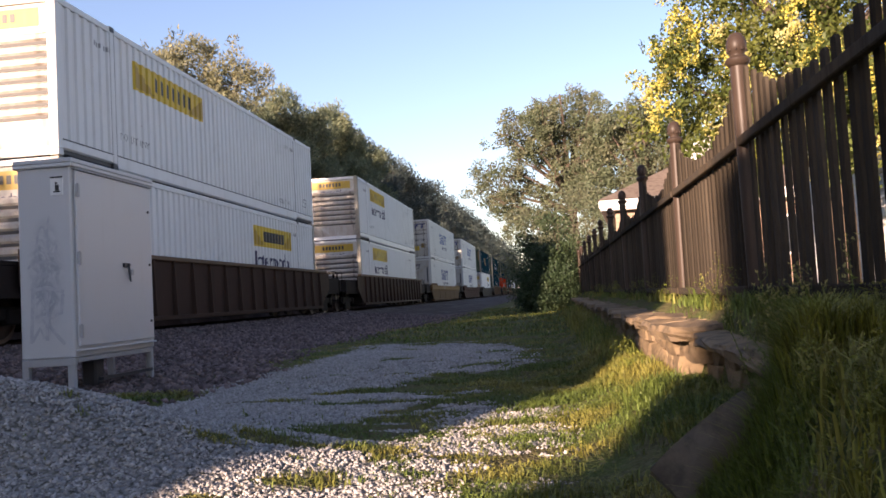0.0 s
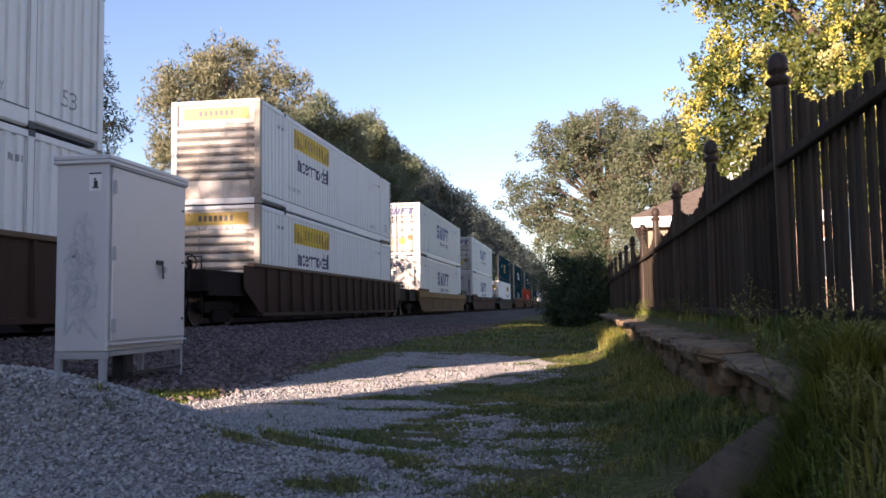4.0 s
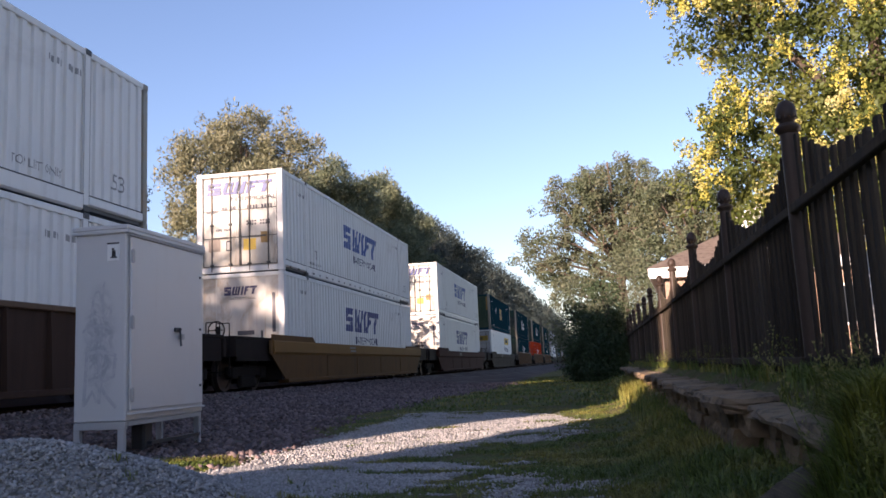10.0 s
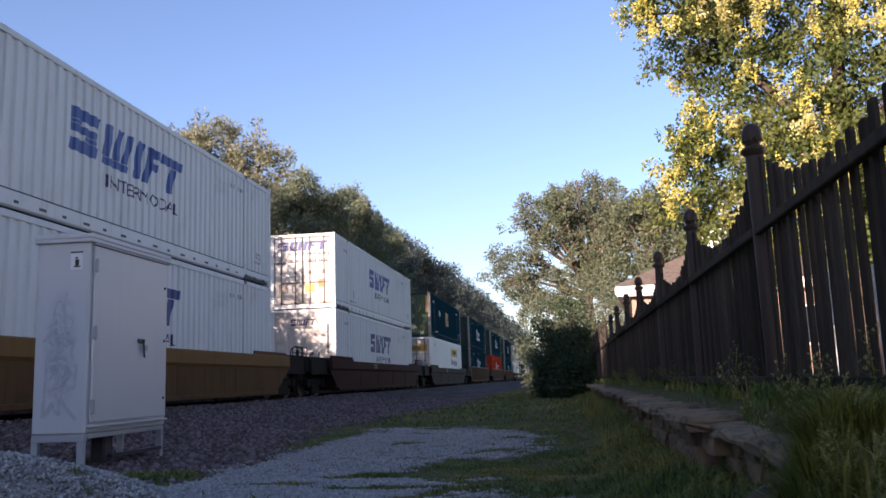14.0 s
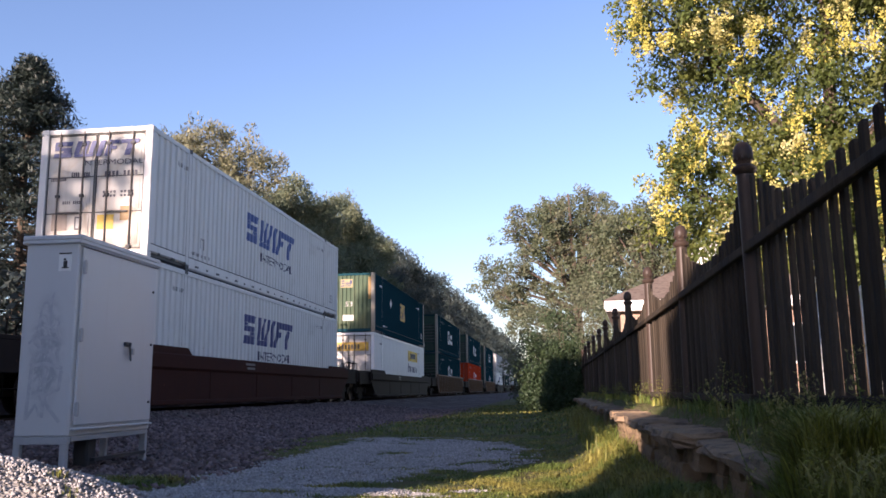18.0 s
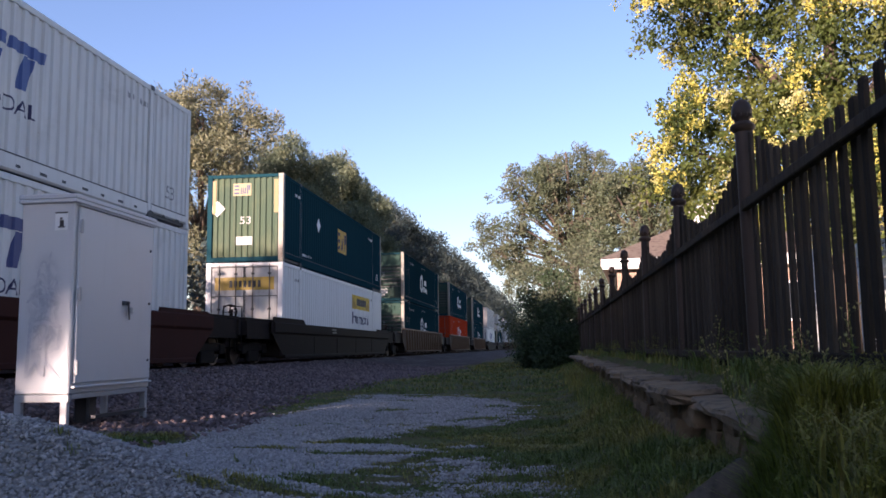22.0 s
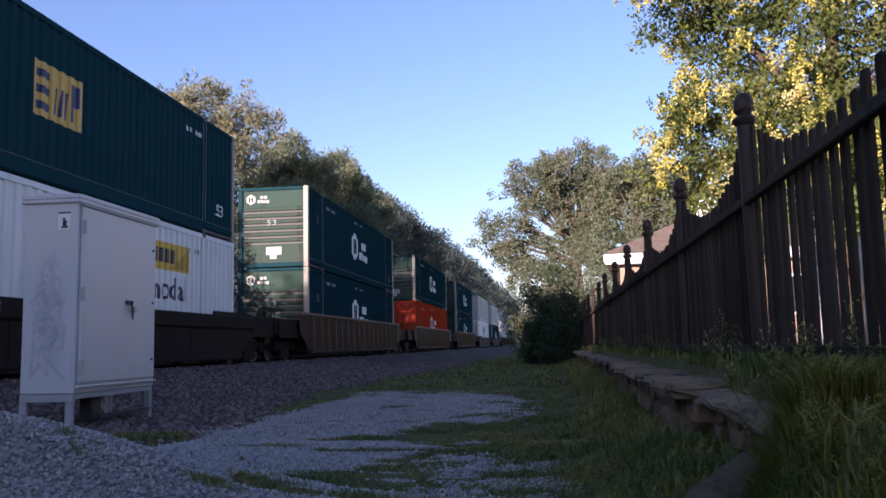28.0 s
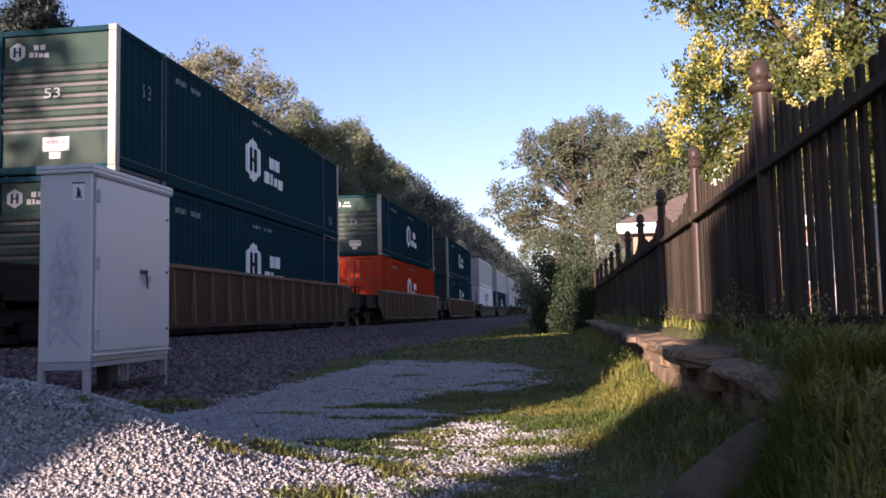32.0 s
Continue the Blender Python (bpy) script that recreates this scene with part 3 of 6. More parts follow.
        part("placard", side_decal(flat_shapes([[(0, -0.27), (0.27, 0), (0, 0.27), (-0.27, 0)]]), 4.0, 1.5, corrugated=False, out=0.008), DECAL_WHITE, c, "white diamond placard")
    if style in ("hexa", "hexa_orange"):
        part("trade_mark", cached(("hx",), lambda: side_decal(HEX, 6.72, 0.88, 1.12, 1.28)), DECAL_WHITE, c, "white hexagon trade mark")
        marks(HBARS, on_side(7.02, 1.2, 0.52, 0.66, 0.008), paint, c, ("hb",))
        marks(HEXWORD, on_side(8.2, 1.0, 1.5, 0.85), DECAL_WHITE, c, ("hw",))
        if near == "ribs":
            part("end_mark", end_decal(HEX, -1.0, 2.28, 0.33, 0.38, 0.05), DECAL_PALE, c)
            marks(HBARS, on_end(-0.92, 2.37, 0.17, 0.2, 0.046), paint, c, ("he",), "end_mark")
            marks(HEXWORD, on_end(-0.58, 2.33, 0.42, 0.26, 0.05), DECAL_PALE, c, ("hf",), "end_mark")
            part("end_number", end_decal(FIFTY, -0.22, 1.5, 0.34, 0.2, 0.008), DECAL_FADED, c, "white number 53")
            pl = part("end_plate", end_decal(flat_shapes([bar(0, 1, 0, 1)]), -0.26, 0.45, 0.56, 0.28, 0.05), DECAL_PALE, c)
            part("plate_lettering", cached(("lbs",), lambda: end_decal(glyph_mesh("24,000 lbs", 1.0), -0.22, 0.57, 0.48, 0.1, 0.046)), DECAL_BLACK, pl)
            part("end_plate", cached(("tag",), lambda: end_decal(flat_shapes([bar(0, 1, 0, 1)]), -0.12, 0.3, 0.24, 0.13, 0.05)), DECAL_PALE, c)
        marks(DASHES, on_side(2.6, 2.42, 1.2, 0.12), DECAL_FADED, c, ("hn",), "number_bar")
        marks(DASHES, on_side(7.2, 2.55, 1.6, 0.08), DECAL_FADED, c, ("hn2",), "number_bar")
        part("side_number", cached(("h53",), lambda: side_decal(FIFTY, 1.05, 1.7, 0.36, 0.3)), DECAL_FADED, c, "white number 53")
        part("side_number", cached(("h53b",), lambda: side_decal(FIFTY, 14.9, 0.5, 0.36, 0.3)), DECAL_FADED, c)
    else:
        ink = DECAL_WHITE if style == "amber" else DECAL_GREY
        marks(DASHES, on_side(1.3, 2.35, 0.6, 0.10), ink, c, ("nb", ink.name), "number_bar")
        if style in ("gold", "gold_word", "gold_low"):
            part("side_lettering", cached(("lift_words",), lambda: side_decal(glyph_mesh("TOP LIFT ONLY", 1.0), 2.25, 0.66, 1.25, 0.15)), ink, c, "small dark words TOP LIFT ONLY")
            part("side_lettering", cached(("lift_words_far",), lambda: side_decal(glyph_mesh("TOP LIFT ONLY", 1.0), 12.3, 0.45, 1.25, 0.15)), ink, c)
        else:
            marks(DASHES, on_side(2.2, 0.40, 1.1, 0.08), ink, c, ("nb2", ink.name), "number_bar")
        marks(DASHES, on_side(13.1, 2.35, 0.9, 0.11), ink, c, ("nb3", ink.name), "number_bar")
        part("side_number", cached(("n53", ink.name), lambda: side_decal(FIFTY, 14.95, 0.55, 0.4, 0.3)), ink, c, "number 53")
        if style in ("slash", "slash_low"):
            part("rib_mark", cached(("nb4", ink.name), lambda: side_decal(flat_shapes([bar(0, 0.03, 0, 0.28), bar(0.22, 0.25, 0, 0.28), bar(0.03, 0.22, 0.25, 0.28)]), 2.7, 0.6)), ink, c)
    return c




def wagon(paint, ribbed, label, trim=None, rib_paint=None):
    """A well wagon: deep side sills, a deck over each bogie, brake gear; y runs from the container's near end."""
    w = thing("well_wagon", label, "railway wagon", "wagons of the train")
    top, low = (1.88, 0.66) if ribbed else (1.63, 0.60)
    x1 = WIDE / 2 + 0.12

    def sill():
        s = Shape().box(x1 - 0.03, x1, -0.25, LONG + 0.25, low, top)
        s.add([(x1 - 0.03, -1.35, 1.3), (x1, -1.35, 1.3), (x1, -0.25, low), (x1 - 0.03, -0.25, low), (x1 - 0.03, -1.35, top), (x1, -1.35, top), (x1, -0.25, top), (x1 - 0.03, -0.25, top)],
              [(1, 2, 6, 5), (0, 4, 7, 3), (0, 1, 5, 4), (0, 3, 2, 1), (4, 5, 6, 7)])
        y = LONG + 0.25
        s.add([(x1 - 0.03, y + 1.1, 1.3), (x1, y + 1.1, 1.3), (x1, y, low), (x1 - 0.03, y, low), (x1 - 0.03, y + 1.1, top), (x1, y + 1.1, top), (x1, y, top), (x1 - 0.03, y, top)],
              [(1, 5, 6, 2), (0, 3, 7, 4), (0, 4, 5, 1), (0, 1, 2, 3), (4, 7, 6, 5)])
        return s.mesh("side_sill")

    for turn in (None, pose(0, LONG, 0, 0, 0, 180)):
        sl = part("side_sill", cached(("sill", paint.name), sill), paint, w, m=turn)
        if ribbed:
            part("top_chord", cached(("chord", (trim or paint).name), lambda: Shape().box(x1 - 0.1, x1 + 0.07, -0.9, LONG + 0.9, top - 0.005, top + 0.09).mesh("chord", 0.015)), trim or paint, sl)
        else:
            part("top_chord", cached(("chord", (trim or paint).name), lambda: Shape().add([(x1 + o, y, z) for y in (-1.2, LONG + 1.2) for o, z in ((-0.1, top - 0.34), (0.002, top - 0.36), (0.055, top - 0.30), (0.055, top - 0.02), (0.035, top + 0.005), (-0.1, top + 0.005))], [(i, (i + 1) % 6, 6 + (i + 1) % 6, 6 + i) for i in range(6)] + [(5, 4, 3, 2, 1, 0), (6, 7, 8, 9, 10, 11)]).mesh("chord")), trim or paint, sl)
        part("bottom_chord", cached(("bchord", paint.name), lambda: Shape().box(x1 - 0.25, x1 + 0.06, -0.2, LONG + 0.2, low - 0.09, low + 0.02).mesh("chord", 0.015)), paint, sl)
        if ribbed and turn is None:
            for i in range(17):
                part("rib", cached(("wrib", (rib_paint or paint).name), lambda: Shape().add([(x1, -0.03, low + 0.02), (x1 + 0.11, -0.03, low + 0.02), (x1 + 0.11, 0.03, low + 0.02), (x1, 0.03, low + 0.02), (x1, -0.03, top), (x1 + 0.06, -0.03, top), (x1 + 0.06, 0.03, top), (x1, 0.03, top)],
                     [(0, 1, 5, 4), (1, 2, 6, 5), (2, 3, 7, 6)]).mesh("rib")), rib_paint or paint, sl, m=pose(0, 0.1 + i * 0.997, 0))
        elif turn is None:
            for y0, y1, up in ((-1.2, 2.2, 0.16), (LONG - 1.6, LONG + 1.2, 0.10)):
                part("raised_sill", cached(("raised", paint.name, y0), lambda: Shape().add([(x1 + o, y, z) for o in (-0.035, 0.012) for y, z in ((y0, top), (y0, top + up), (y1 - 0.25, top + up), (y1, top + 0.004), (y1, top))], [(0, 4, 3, 2, 1), (5, 6, 7, 8, 9)] + [(i, i + 1, i + 6, i + 5) for i in range(4)]).mesh("raised")), paint, sl)
            for k in range(2):
                part("number_bar", cached(("wnb", k), lambda: Shape().box(x1 + 0.055, x1 + 0.059, 5.6 + 0.1 * k, 6.3, 1.50 - 0.11 * k, 1.56 - 0.11 * k).mesh("number_bar")), DECAL_DULLED, sl)
            for yj in (3.3, 6.6, 9.9, 13.2):
                part("plate_joint", cached(("joint", paint.name, yj), lambda: Shape().box(x1, x1 + 0.012, yj, yj + 0.05, low + 0.03, top - 0.36).mesh("joint", 0.003)), paint, sl)
    for y in (0.1, 7.5, LONG - 1.3):
        part("well_floor", cached(("wf", y), lambda: Shape().box(-x1 + 0.05, x1 - 0.05, y, y + 1.2, 0.55, 0.7).mesh("well_floor")), CAR_BLACK, w)
    for end, (y0, y1) in enumerate(((-3.35, -0.3), (LONG + 0.3, LONG + 3.35))):
        gear = CAR_BLACK
        dk = part("end_deck", cached(("deck", end), lambda: Shape().box(-x1 + 0.1, x1 - 0.1, y0, y1, 1.62, 1.70).mesh("deck", 0.012)), gear, w)
        part("draft_sill", cached(("draft", end), lambda: Shape().box(-0.35, 0.35, y0, y1, 0.95, 1.617).mesh("draft", 0.012)), gear, dk)
        part("bulkhead", cached(("bulk", end), lambda: Shape().box(-x1 + 0.03, x1 - 0.03, y1 - 0.15 if end == 0 else y0, y1 if end == 0 else y0 + 0.15, 0.6, 1.60).mesh("bulk", 0.012)), gear, dk)
        part("end_beam", cached(("ebeam", end), lambda: Shape().box(-x1 + 0.05, x1 - 0.05, y0 if end == 0 else y1 - 0.14, y0 + 0.14 if end == 0 else y1, 1.2, 1.618).mesh("ebeam", 0.012)), gear, dk)
        for xs in (-x1 + 0.1, x1 - 0.16):
            part("deck_skirt", cached(("skirt", end, xs), lambda: Shape().box(xs, xs + 0.06, y0 + 0.15, y1 - 0.15, 1.1, 1.617).mesh("skirt", 0.01)), gear, dk)
        ye = y0 if end == 0 else y1
        sg = -1 if end == 0 else 1
        part("coupler", cached(("coup", end), lambda: Shape().box(-0.12, 0.12, min(ye, ye + sg * 0.28), max(ye, ye + sg * 0.28), 1.08, 1.36).mesh("coupler", 0.03)), RUNNING_GEAR, w)
        for x in (-1.2, 1.2):
            part("ladder", cached(("ladder", end, x), lambda: Shape().tube((x, ye, 0.75), (x, ye, 2.0), 0.016).tube((x * 0.72, ye, 0.75), (x * 0.72, ye, 2.0), 0.016).tube((x, ye, 0.85), (x * 0.72, ye, 0.85), 0.013).tube((x, ye, 1.2), (x * 0.72, ye, 1.2), 0.013).tube((x, ye, 1.6), (x * 0.72, ye, 1.6), 0.013).tube((x, ye, 2.0), (x * 0.72, ye, 2.0), 0.013).mesh("ladder")), RUNNING_GEAR, w)
        if end == 0:
            bw = part("brake_wheel", cached(("bw",), lambda: Shape().ring(0.21, 0.018).tube((0, 0, 0), (0.20, 0, 0), 0.012, 6).tube((0, 0, 0), (-0.20, 0, 0), 0.012, 6).tube((0, 0, 0), (0, 0, 0.20), 0.012, 6).tube((0, 0, 0), (0, 0, -0.20), 0.012, 6).lathe([(0.04, -0.03), (0.04, 0.03)], 10, axis="y").mesh("brake_wheel")), RUNNING_GEAR, w, m=pose(0.75, y0 + 0.25, 1.86))
            part("brake_stand", cached(("bs",), lambda: Shape().box(0.71, 0.79, y0 + 0.29, y0 + 0.42, 1.66, 1.95).mesh("stand", 0.02)), RUNNING_GEAR, w)
        yc = -1.9 if end == 0 else LONG + 1.9
        bg = part("bogie", cached(("bogie",), lambda: Shape().box(-1.05, -0.92, -1.15, 1.15, 0.75, 0.98).box(-1.05, -0.92, -0.45, 0.45, 0.45, 0.78).box(0.92, 1.05, -1.15, 1.15, 0.75, 0.98).box(0.92, 1.05, -0.45, 0.45, 0.45, 0.78).box(-1.0, 1.0, -0.2, 0.2, 0.7, 1.02).box(0.9, 1.09, -1.05, -0.7, 0.68, 0.95).box(0.9, 1.09, 0.7, 1.05, 0.68, 0.95).mesh("bogie", 0.03)), RUNNING_GEAR, w, m=pose(0, yc, 0))
        for ya in (-0.89, 0.89):
            WHEELSETS.append(part("wheelset", cached(("wheelset",), lambda: Shape().add(*_pair()).mesh("wheelset", smooth=True)), WHEEL_STEEL, w, m=pose(0, yc + ya, RAIL_TOP + 0.425)))
    return w


def _pair():
    s = Shape()
    prof = [(0.08, -0.09), (0.36, -0.03), (0.36, -0.06), (0.425, -0.06), (0.425, 0.05), (0.455, 0.055), (0.455, 0.085), (0.36, 0.085), (0.34, 0.02), (0.08, 0.06)]
    s.lathe(prof, 20, pose(-0.75, 0, 0), axis="x")
    s.lathe(prof, 20, pose(0.75, 0, 0, 0, 0, 180), axis="x")
    s.lathe([(0.08, -0.75), (0.08, 0.75)], 10, axis="x")
    return s.v, s.f


WHEELSETS = []
TRAIN = []        # (thing, metres along the train, height)
gold_word = lambda: container("gold_word", WHITE_CLEAN, "ribs", "white corrugated container with yellow sign panel and dark lettering")
gold_bare = lambda: container("gold", WHITE_CLEAN, "ribs", "white corrugated container with yellow sign panel, sooty end")
gold_low = lambda: container("gold_low", WHITE_CLEAN, "ribs", "white corrugated container with lettering near its far end")
gold_door = lambda: container("gold_low", WHITE_CLEAN, "doors", "white container with lock rods and yellow door sign")
slash_box_up = lambda: container("slash", WHITE_WORN, "doors", "weathered white container with faded blue block lettering")
slash_box_low = lambda: container("slash_low", WHITE_WORN, "plain", "weathered white container with navy block lettering")
amber = lambda: container("amber", GREEN_TEAL, "folds", "teal green container with amber square mark")
hexa = lambda: container("hexa", GREEN_DEEP, "ribs", "dark green container with white hexagon mark")
hexa_red = lambda: container("hexa_orange", ORANGE, "doors", "bright orange container with white hexagon mark")
grey = lambda: container("plain", GREY_OFF, "folds", "plain light grey container")
CHORD_TAN = painted("lighter tan chord paint", (0.13, 0.08, 0.05), 0.6, 0.7, (0.05, 0.035, 0.028), 0.4, 0.1)
wg_brown = lambda: wagon(CAR_BROWN, True, "dark brown well wagon with ribbed sides", CHORD_TAN)
wg_yellow = lambda: wagon(CAR_YELLOW_SHADED, False, "dirty yellow well wagon with smooth sides", CAR_YELLOW)
wg_red = lambda: wagon(CAR_RED, False, "oxide red well wagon with smooth sides")
wg_black = lambda: wagon(CAR_BLACK, False, "grimy black well wagon with smooth sides")
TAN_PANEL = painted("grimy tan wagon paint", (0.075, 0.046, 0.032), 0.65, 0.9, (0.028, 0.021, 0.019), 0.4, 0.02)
# ribs and chord in a lighter tan than the panels between
TAN_RIB = painted("lighter tan rib paint", (0.16, 0.10, 0.062), 0.6, 0.6, (0.06, 0.04, 0.03), 0.4, 0.05)
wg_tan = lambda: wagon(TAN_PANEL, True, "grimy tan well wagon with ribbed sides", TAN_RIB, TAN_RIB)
MAKEUP = [
    (-46.6, wg_brown, gold_word, gold_word), (-23.2, wg_brown, gold_word, gold_word),
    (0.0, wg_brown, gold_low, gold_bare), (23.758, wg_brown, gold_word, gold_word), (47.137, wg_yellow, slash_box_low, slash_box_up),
    (70.465, wg_red, slash_box_low, slash_box_up), (93.818, wg_black, gold_door, amber), (116.959, wg_tan, hexa, hexa),
    (140.66, wg_tan, hexa_red, hexa), (164.0, wg_tan, hexa, hexa), (187.4, wg_black, slash_box_low, grey), (210.8, wg_black, hexa, grey),
    (234.2, wg_brown, grey, grey), (257.6, wg_brown, hexa, grey), (281.0, wg_brown, hexa, hexa),
]


def build_train():
    for along, car, low, high in MAKEUP:
        TRAIN.append((car(), along, 0.0))
        TRAIN.append((low(), along, LOWER_Z))
        TRAIN.append((high(), along, UPPER_Z))


build_train()

# ---- ground ----


def smooth(a, b, u):
    u = np.clip((u - a) / (b - a), 0, 1)
    return u * u * (3 - 2 * u)


def wob(x, y, s, k=0.0):
    """Cheap smooth noise, about -1 to 1."""
    return (np.sin(x * s + 1.3 * np.sin(y * s * 0.7 + k) + k) + np.sin(y * s * 1.17 + 1.7 * np.sin(x * s * 0.6 + 2 * k) - k) + np.sin((x + y) * s * 1.9 + k * 3) * 0.6) / 2.6


_TABLE = np.random.default_rng(3).uniform(-1, 1, (256, 256))


def lattice(x, y, s):
    """Value noise, -1 to 1."""
    x, y = np.asarray(x) * s + 500.3, np.asarray(y) * s + 500.7
    i, j = np.floor(x).astype(int), np.floor(y).astype(int)
    u, v = x - i, y - j
    u, v = u * u * (3 - 2 * u), v * v * (3 - 2 * v)
    t = lambda a, b: _TABLE[a % 256, b % 256]
    return (t(i, j) * (1 - u) + t(i + 1, j) * u) * (1 - v) + (t(i, j + 1) * (1 - u) + t(i + 1, j + 1) * u) * v


def ragged(x, y, s):
    return 0.5 * lattice(x, y, s) + 0.3 * lattice(x, y, s * 2.3) + 0.2 * lattice(x, y, s * 5.7)


def height(x, y):
    z = 0.02 * wob(x, y, 1.3) + 0.012 * wob(x, y, 3.1, 1.0)
    z = z + 0.20 * smooth(-4.2, -7.6, x) + 0.0
    z = z + 0.486 * np.exp(-((x + 2.78) / 1.256) ** 2 - ((y - 3.707) / np.where(y > 3.707, 0.7, 0.52)) ** 2)
    right = smooth(0.1, 0.66, x)
    bank = 0.36 * smooth(0.205, 0.295, x / np.maximum(y, 0.5)) * smooth(4.0, 3.3, y) * smooth(0.6, 1.6, y) * smooth(0.35, 0.55, x)
    z = z + 0.16 * right + np.maximum(bank, 0.43 * smooth(0.86, 1.0, x))
    z = z + 0.15 * np.exp(-((x + 8.2) / 0.35) ** 2)
    # bank added beyond the track to keep sunlight from under the wagons
    z = z + 0.72 * smooth(-11.3, -11.95, x)
    far = smooth(9.0, 40.0, np.abs(x - 1.0))
    return z + 0.25 * far


def spot(x, y, cx, cy, rx, ry):
    return np.exp(-((x - cx) / rx) ** 2 - ((y - cy) / ry) ** 2)


def path_gravel(x, y):
    """How much of the ground is bare white gravel, 0 to 1."""
    n = ragged(x, y, 1.6)
    fine = 0.55 * lattice(x * 0.75, y * 1.7, 3.1) + 0.45 * lattice(x, y * 1.4, 7.3)
    left = np.where(y < 6.2, -9.5, -3.05 + 0.3 * n)
    edge = np.interp(y, [2, 5.5, 7, 9, 11.5, 13.2], [-0.25, -0.25, -0.45, -0.35, -0.35, -1.2])
    a = smooth(0.12, -0.12, x - edge - 0.45 * n - 0.6 * fine) * smooth(-0.2, 0.2, x - left) * smooth(13.8, 12.6, y + 2 * n)
    # grass creeps in from the fence side
    creep = 0.75 * smooth(-2.1, -0.5, x) * smooth(9.6, 7.6, y)
    a = a * (1 - smooth(-0.05, 0.16, 0.9 * fine + 0.5 * n + creep - 0.55))
    tuft = spot(x, y, -0.95, 7.15, 0.55, 0.75) + spot(x, y, -1.45, 6.75, 0.4, 0.16) + spot(x, y, -0.55, 7.7, 0.5, 0.5) + spot(x, y, -1.25, 6.05, 0.5, 0.10) + spot(x, y, -4.0, 6.8, 0.9, 0.3)
    tuft = tuft + spot(x, y, -2.3, 6.25, 0.5, 0.07) + spot(x, y, -1.15, 4.6, 0.35, 0.3) + 0.6 * spot(x, y, -1.65, 4.3, 0.2, 0.12) + 0.9 * spot(x, y, -1.88, 10.3, 0.3, 0.4) + spot(x, y, -0.8, 8.9, 0.35, 0.12) + 0.9 * spot(x, y, -1.0, 5.6, 0.4, 0.1)
    tuft = tuft + 0.8 * spot(x, y, -1.35, 3.9, 0.3, 0.12) + 0.8 * spot(x, y, -1.0, 3.4, 0.4, 0.16) + 0.8 * spot(x, y, -1.3, 9.6, 0.4, 0.1) + 0.8 * spot(x, y, -0.7, 11.0, 0.3, 0.2)
    tuft = tuft + spot(x, y, -0.6, 3.9, 0.4, 0.18) + 0.9 * spot(x, y, -0.95, 4.95, 0.35, 0.13) + 0.9 * spot(x, y, -0.55, 5.2, 0.3, 0.12)
    a = a * (1 - smooth(0.3, 0.6, tuft + 0.5 * fine))
    worn = smooth(-0.9, -0.5, x) * smooth(0.22, -0.15, x) * smooth(5.9, 5.2, y)
    return np.clip(np.maximum(a, worn * np.clip(2.6 * fine + 0.12 - 0.7 * np.clip(tuft, 0, 1), 0, 0.8)), 0, 1)


def track_ballast(x, y):
    n = 0.9 * ragged(x, y, 0.9)
    edge = np.interp(y, [0, 6.2, 8.5, 10, 12, 16, 24, 32, 60], [-5.6, -3.5, -3.1, -3.45, -3.9, -4.0, -3.3, -3.0, -3.5])
    return smooth(0.45, -0.45, x - edge - 0.6 * n)


def tri_mesh(name, verts, tris, quads=False):
    me = bpy.data.meshes.new(name)
    k = 4 if quads else 3
    me.vertices.add(len(verts))
    me.vertices.foreach_set("co", np.asarray(verts, np.float32).ravel())
    me.loops.add(len(tris) * k)
    me.loops.foreach_set("vertex_index", np.asarray(tris, np.int32).ravel())
    me.polygons.add(len(tris))
    me.polygons.foreach_set("loop_start", np.arange(0, len(tris) * k, k, dtype=np.int32))
    me.update(calc_edges=True)
    me.validate()
    return me


